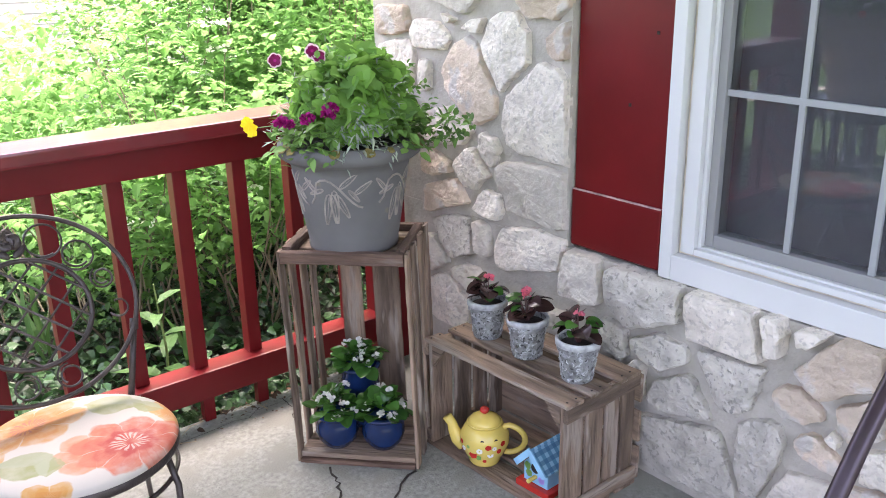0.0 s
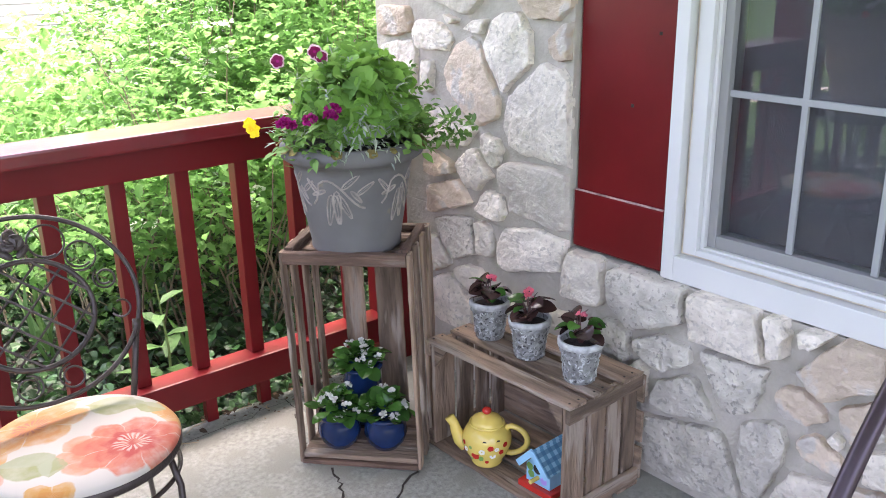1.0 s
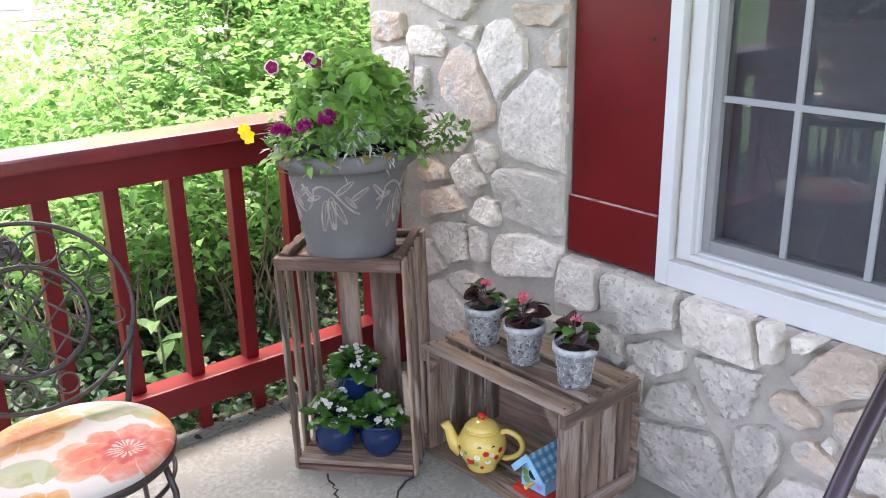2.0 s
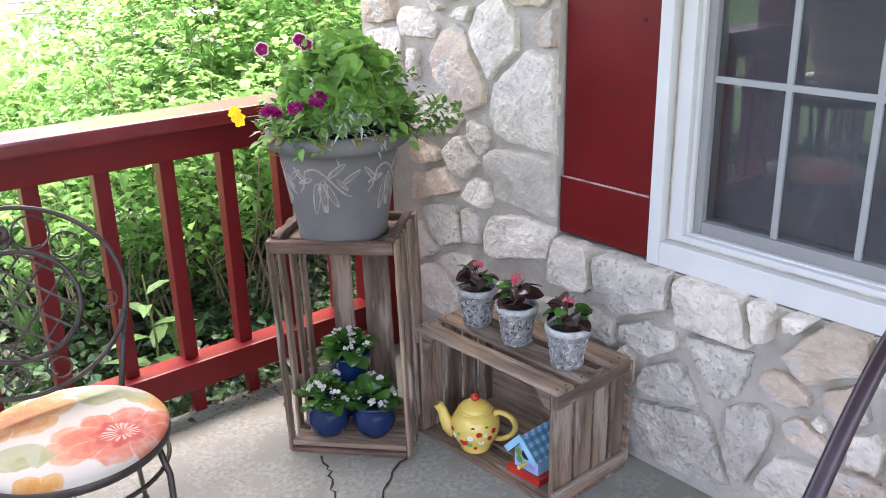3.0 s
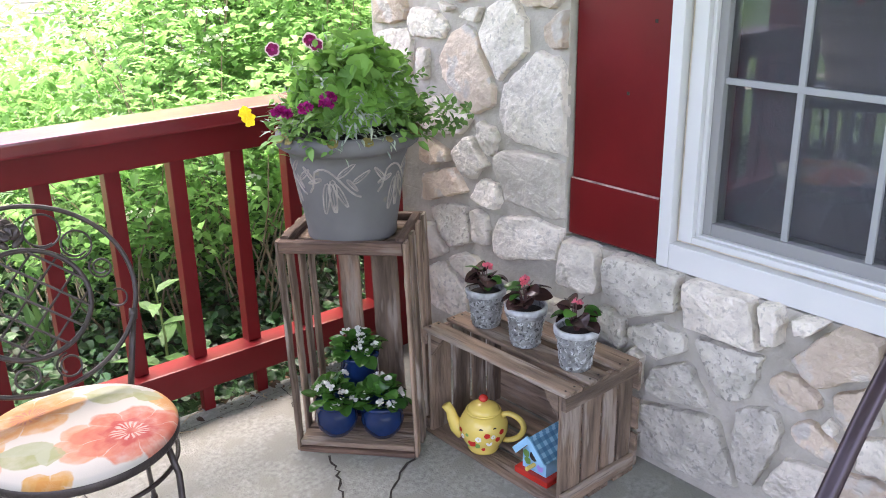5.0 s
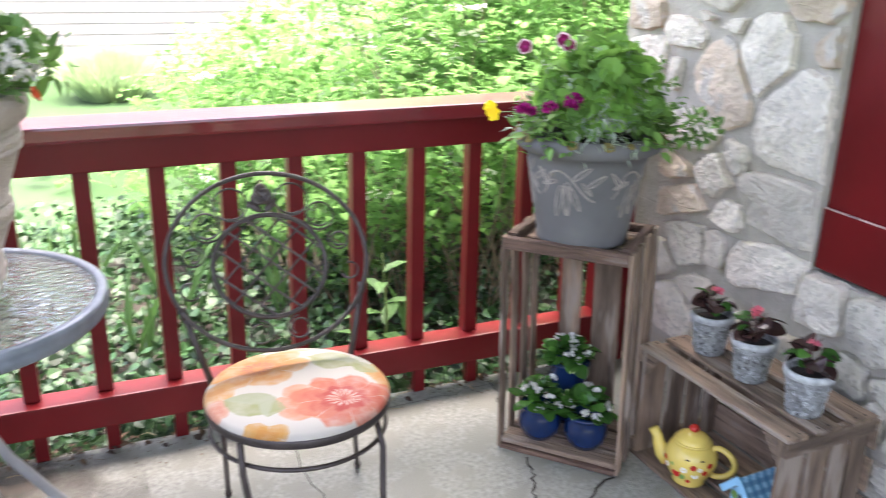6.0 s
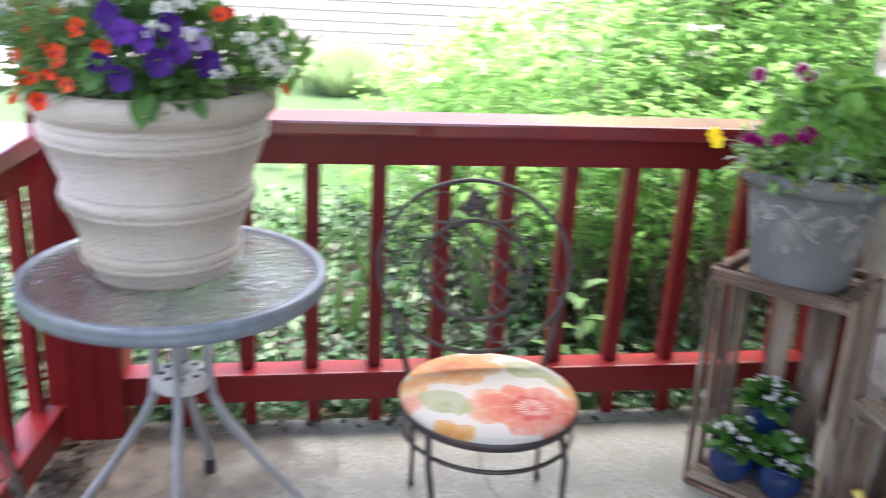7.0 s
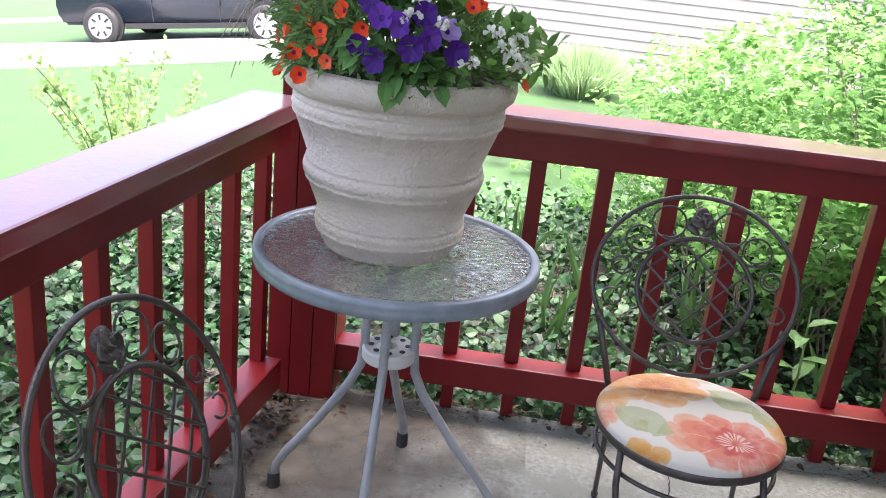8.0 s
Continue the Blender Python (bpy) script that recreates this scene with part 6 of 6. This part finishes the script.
def ivy():
    sp = []
    for i in range(31000):
        if i % 5 > 1:
            x, y = random.uniform(-2.0, 2.4), 0.06 + 2.3 * random.random() ** 1.3
        else:
            y = random.uniform(-2.4, 1.2)
            x = -0.69 + 0.1134 * min(y, 0.0) - abs(random.gauss(0, 0.6))
        if y > 3 or x < -2.4:
            continue
        p = Vector((x, y, ground_z(x, y) + 0.02 + random.uniform(0.0, 0.15)))
        sp.append((p, Vector((random.uniform(-1, 1), random.uniform(-1, 1), random.uniform(-0.5, 0.4))), Vector((0, 0, 1)) + unit() * 0.8, random.uniform(0.024, 0.048)))
    ob = leaf_mesh("ivy", sp, HEART, 0.15, LEAF_IVY, None, 0.2)
    tagged(ob, "dense ground cover of glossy variegated ivy leaves", "ivy", kind="stuff")
    sp = []
    for i in range(760):
        x = random.uniform(-0.85, 1.45)
        y = random.choice((random.gauss(0.02, 0.035), random.gauss(0.05, 0.05)))
        if i % 4 == 0:
            x, y = random.gauss(-0.72, 0.09), random.uniform(-1.2, 0.0)
        if i > 420:
            x, y = -0.8 + abs(random.gauss(0, 0.12)), -0.06 - abs(random.gauss(0, 0.16))
        z = 0.006 if y < 0.03 else -0.02
        sp.append((Vector((x, y, z + random.uniform(0, 0.012))), Vector((random.uniform(-1, 1), random.uniform(-1, 1), random.uniform(-0.1, 0.3))), Vector((0, 0, 1)) + unit() * 0.5, random.uniform(0.01, 0.032)))
    ob = leaf_mesh("leaf_litter", sp, OVAL, 0.3, DEAD_LEAF, None, 0.4)
    tagged(ob, "dry brown leaf litter along the slab edge", "leaves", kind="stuff")
    sp = []
    for i in range(1300):
        if i % 3:
            x, y = random.uniform(-0.8, 1.4), -abs(random.gauss(0, 0.05)) + 0.02
            if i % 3 == 1:
                x, y = random.gauss(-0.58, 0.16), -0.06 - abs(random.gauss(0, 0.17))
        else:
            x, y = -0.80 + abs(random.gauss(0, 0.1)), random.uniform(-1.5, 0.0)
        sp.append((Vector((x, y, 0.003)), Vector((random.uniform(-1, 1), random.uniform(-1, 1), 0.1)), Vector((0, 0, 1)) + unit() * 0.3, random.uniform(0.003, 0.011)))
    tagged(leaf_mesh("soil_crumbs", sp, OVAL, 0.3, CRUMB, None, 0.1), "dark soil crumbs blown onto the slab edge", "soil", kind="stuff")
    tw = []
    for i in range(26):
        p = Vector((random.uniform(-0.8, 1.3), random.uniform(-0.06, 0.03), 0.006))
        q = p + Vector((random.uniform(-0.12, 0.12), random.uniform(-0.07, 0.05), random.uniform(0, 0.01)))
        tw.append([p, p.lerp(q, 0.5) + Vector((0, 0, 0.006)) + unit() * 0.008, q])
    tagged(stem_mesh("twigs", tw, 0.0015, STRAW, None), "thin dry twigs on the slab edge", "twigs", kind="stuff")


ivy()

# ---- fieldstones of the house wall ----
BED = []


def stone(y, z, w, h, turn, mat, deep=0.024, taper=0.0):
    """Notes one stone of the wall, centred at y, z, w wide and h high; taper above 0: narrower at its foot."""
    if y < -0.75:
        z = min(z, SILL + 0.006 - 0.5 * h)
    BED.append((y, z, w * 1.02, h * 1.02, turn, mat, deep, taper))


def spread(one, way):
    """How far a stone reaches from its middle in a direction of the wall."""
    c, s = math.cos(radians(one[4])), math.sin(radians(one[4]))
    a = abs(way.x * c + way.y * s) * one[2] / 2
    b = abs(way.y * c - way.x * s) * one[3] / 2
    return (a ** 1.5 + b ** 1.5) ** (1 / 1.5)


def clip(poly, n, d):
    """The part of a convex outline on the near side of a line."""
    out = []
    for i, p in enumerate(poly):
        q = poly[(i + 1) % len(poly)]
        u, v = p.dot(n) - d, q.dot(n) - d
        if u <= 0:
            out.append(p)
        if u * v < 0:
            out.append(p.lerp(q, u / (u - v)))
    return out


def lay(one):
    """One split-faced stone bedded in the mortar, cut to fit its neighbours."""
    y, z, w, h, turn, mat, deep, taper = one
    foot, head = 1 - max(0.0, taper), 1 + min(0.0, taper)
    c, s = math.cos(radians(turn)), math.sin(radians(turn))
    raw = [Vector((-foot, -1)), Vector((foot, -1)), Vector((head, 1)), Vector((-head, 1))]
    poly = []
    for i, p in enumerate(raw):
        a, b = raw[i - 1], raw[(i + 1) % 4]
        poly += [p.lerp(a, random.uniform(0.04, 0.26)), p.lerp(b, random.uniform(0.04, 0.26))]
    poly = [Vector((p.x * w / 2 * c - p.y * h / 2 * s, p.x * w / 2 * s + p.y * h / 2 * c)) for p in poly]
    for o in BED:
        way = Vector((o[0] - y, o[1] - z))
        far = way.length
        if o is one or far > 0.45 or far < 0.01:
            continue
        way /= far
        mine, theirs = spread(one, way), spread(o, way)
        poly = clip(poly, way, far * mine / (mine + theirs) - 0.009) or poly
    if z < SILL and y < -0.66:
        poly = clip(poly, Vector((0, 1)), SILL + 0.003 - z)
    if z > SILL and y > -0.75:
        poly = clip(poly, Vector((-1, 0)), y - SH0 - 0.008)
    poly = clip(poly, Vector((1, 0)), 0.16 - y)
    # even steps round the outline, broken a little
    n = 46
    size = sum((p - poly[i - 1]).length for i, p in enumerate(poly))
    seed = random.uniform(0, 100)
    ring, i, left = [], 0, 0.0
    for k in range(n):
        while left > (poly[(i + 1) % len(poly)] - poly[i]).length:
            left -= (poly[(i + 1) % len(poly)] - poly[i]).length
            i = (i + 1) % len(poly)
        e = poly[(i + 1) % len(poly)] - poly[i]
        ring.append(poly[i] + e * (left / max(1e-6, e.length)))
        left += size / n
    mid = sum(ring, Vector((0, 0))) / n
    ring = [p + (p - mid).normalized() * (0.007 * noise.noise((p.x * 28 + seed, p.y * 28, seed)) + 0.003 * noise.noise((p.x * 90, p.y * 90 + seed, 3)) - 0.001) for p in ring]
    planes = [(random.uniform(-6, 6), random.uniform(-6, 6), random.uniform(0.0, 0.35)) for _ in range(5)]
    if z > 0.40 and y < -0.7 and z < SILL:
        deep = 0.042
    bm = bmesh.new()
    rings = []
    for k, lift in ((1.03, -0.4), (1.0, 0.5), (0.98, 0.86), (0.92, 0.97), (0.8, 1.0), (0.64, 1.0), (0.5, 1.0), (0.36, 1.0), (0.2, 1.0)):
        row = []
        for p in ring:
            q = mid + (p - mid) * k
            face = max(0.35, min(1.25, min(1 + g * (q.x - mid.x) + f * (q.y - mid.y) + o for g, f, o in planes)))
            at = Vector((q.x * 24 + seed, q.y * 24, seed))
            rough = 0.3 * noise.noise(at * 0.6) + 0.22 * (noise.voronoi(at)[0][0] - 0.35) + 0.10 * noise.noise(at * 3.5)
            d = deep * lift * (0.3 + 0.7 * face) + (0.026 * rough * min(1.0, lift) if lift > 0 else 0)
            row.append(bm.verts.new((WX - d, y + q.x, z + q.y)))
        rings.append(row)
    top = bm.verts.new(sum((v.co for v in rings[-1]), Vector()) / n)
    for a, b in zip(rings, rings[1:]):
        for i in range(n):
            j = (i + 1) % n
            bm.faces.new((a[i], a[j], b[j], b[i]))
    for i in range(n):
        bm.faces.new((rings[-1][i], rings[-1][(i + 1) % n], top))
    bmesh.ops.recalc_face_normals(bm, faces=bm.faces)
    return part("stone", bm, mat, wall)


stone(0.034, 1.083, 0.153, 0.091, 0, STONE_TAN)
stone(0.012, 0.962, 0.187, 0.139, -8, STONE_GREY, taper=0.39)
stone(-0.159, 1.052, 0.196, 0.079, 0, STONE_GREY)
stone(-0.231, 1.104, 0.062, 0.034, -10, STONE_GREY)
stone(-0.331, 1.086, 0.100, 0.041, 0, STONE_GREY)
stone(-0.466, 1.024, 0.200, 0.200, -10, STONE_GREY, taper=0.30)
stone(-0.669, 1.067, 0.109, 0.091, -6, STONE_TAN, taper=0.14)
stone(-0.610, 1.142, 0.189, 0.054, 0, STONE_TAN)
stone(-0.120, 0.932, 0.054, 0.095, 3, STONE_GREY)
stone(-0.305, 0.928, 0.250, 0.235, -20, STONE_TAN, taper=-0.35)
stone(-0.585, 0.882, 0.272, 0.250, 10, STONE_GREY, taper=-0.30)
stone(-0.213, 0.793, 0.328, 0.109, -8, STONE_GREY)
stone(-0.392, 0.754, 0.101, 0.081, 10, STONE_GREY)
stone(-0.169, 0.676, 0.143, 0.079, 0, STONE_TAN)
stone(-0.322, 0.687, 0.164, 0.117, -6, STONE_GREY, taper=-0.22)
stone(-0.197, 0.585, 0.246, 0.103, -14, STONE_TAN, taper=-0.41)
stone(-0.399, 0.593, 0.150, 0.078, -2, STONE_GREY, taper=-0.47)
stone(-0.576, 0.654, 0.316, 0.174, -6, STONE_GREY, taper=0.33)
stone(-0.241, 0.463, 0.201, 0.139, 0, STONE_BLUE, taper=-0.03)
stone(-0.368, 0.486, 0.093, 0.101, 0, STONE_GREY, taper=0.3)
stone(-0.565, 0.502, 0.338, 0.120, -14, STONE_GREY, taper=-0.04)
stone(-0.298, 0.347, 0.145, 0.079, 0, STONE_GREY)
stone(-0.150, 0.386, 0.136, 0.114, 0, STONE_GREY)
stone(-0.752, 0.476, 0.165, 0.125, -2, STONE_GREY, taper=-0.25)
stone(-0.965, 0.486, 0.242, 0.150, -2, STONE_BLUE, taper=0.11)
stone(-1.205, 0.491, 0.286, 0.145, 0, STONE_GREY, taper=-0.13)
stone(-1.299, 0.518, 0.072, 0.087, -25, STONE_GREY)
stone(-1.395, 0.549, 0.082, 0.039, -10, STONE_GREY)
stone(-1.447, 0.474, 0.217, 0.133, -22, STONE_TAN, taper=0.06)
stone(-0.873, 0.342, 0.100, 0.095, 0, STONE_BLUE)
stone(-1.016, 0.354, 0.193, 0.095, 6, STONE_BLUE, taper=-0.27)
stone(-1.212, 0.356, 0.192, 0.165, -5, STONE_BLUE, taper=0.60)
stone(-1.073, 0.262, 0.213, 0.120, -4, STONE_BLUE, taper=-0.60)
stone(-1.373, 0.360, 0.122, 0.077, -4, STONE_TAN, taper=-0.18)
stone(-1.504, 0.376, 0.091, 0.094, -10, STONE_TAN)
stone(-1.103, 0.118, 0.296, 0.174, -4, STONE_BLUE, taper=-0.04)
stone(-1.292, 0.192, 0.125, 0.205, 4, STONE_BLUE, taper=0.45)
stone(-1.433, 0.273, 0.124, 0.065, 0, STONE_TAN, taper=-0.11)
stone(-1.405, 0.141, 0.173, 0.112, -10, STONE_GREY)
stone(-1.554, 0.280, 0.068, 0.113, 0, STONE_GREY)
stone(-0.221, 0.253, 0.206, 0.184, 0, STONE_GREY)
stone(-0.408, 0.256, 0.167, 0.146, 0, STONE_GREY)
stone(-0.636, 0.300, 0.171, 0.109, 0, STONE_GREY)
stone(-0.956, 0.264, 0.060, 0.092, 0, STONE_GREY)
stone(-1.457, 0.310, 0.027, 0.038, 0, STONE_GREY)
stone(-1.563, 0.196, 0.137, 0.124, 0, STONE_TAN)
stone(-1.596, 0.502, 0.101, 0.089, -5, STONE_GREY)
stone(-1.630, 0.396, 0.105, 0.114, -5, STONE_GREY)
stone(-1.667, 0.260, 0.114, 0.128, 0, STONE_GREY)
stone(-0.252, 1.179, 0.391, 0.120, 0, STONE_GREY)
# the courses above, out of the camera's sight, and past the window
for k in range(16):
    stone(random.choice((-0.05, -0.28, -0.52)) + random.uniform(-0.03, 0.03), 1.32 + 0.16 * (k // 2), random.uniform(0.16, 0.24), 0.14, random.uniform(-12, 12), random.choice((STONE_GREY, STONE_TAN)))
for k in range(28):
    stone(-1.85 - 0.22 * (k % 7) + random.uniform(-0.02, 0.02), 0.09 + 0.13 * (k // 7), random.uniform(0.17, 0.21), 0.115, random.uniform(-8, 8), random.choice((STONE_GREY, STONE_GREY, STONE_TAN)))
for one in BED:
    lay(one)
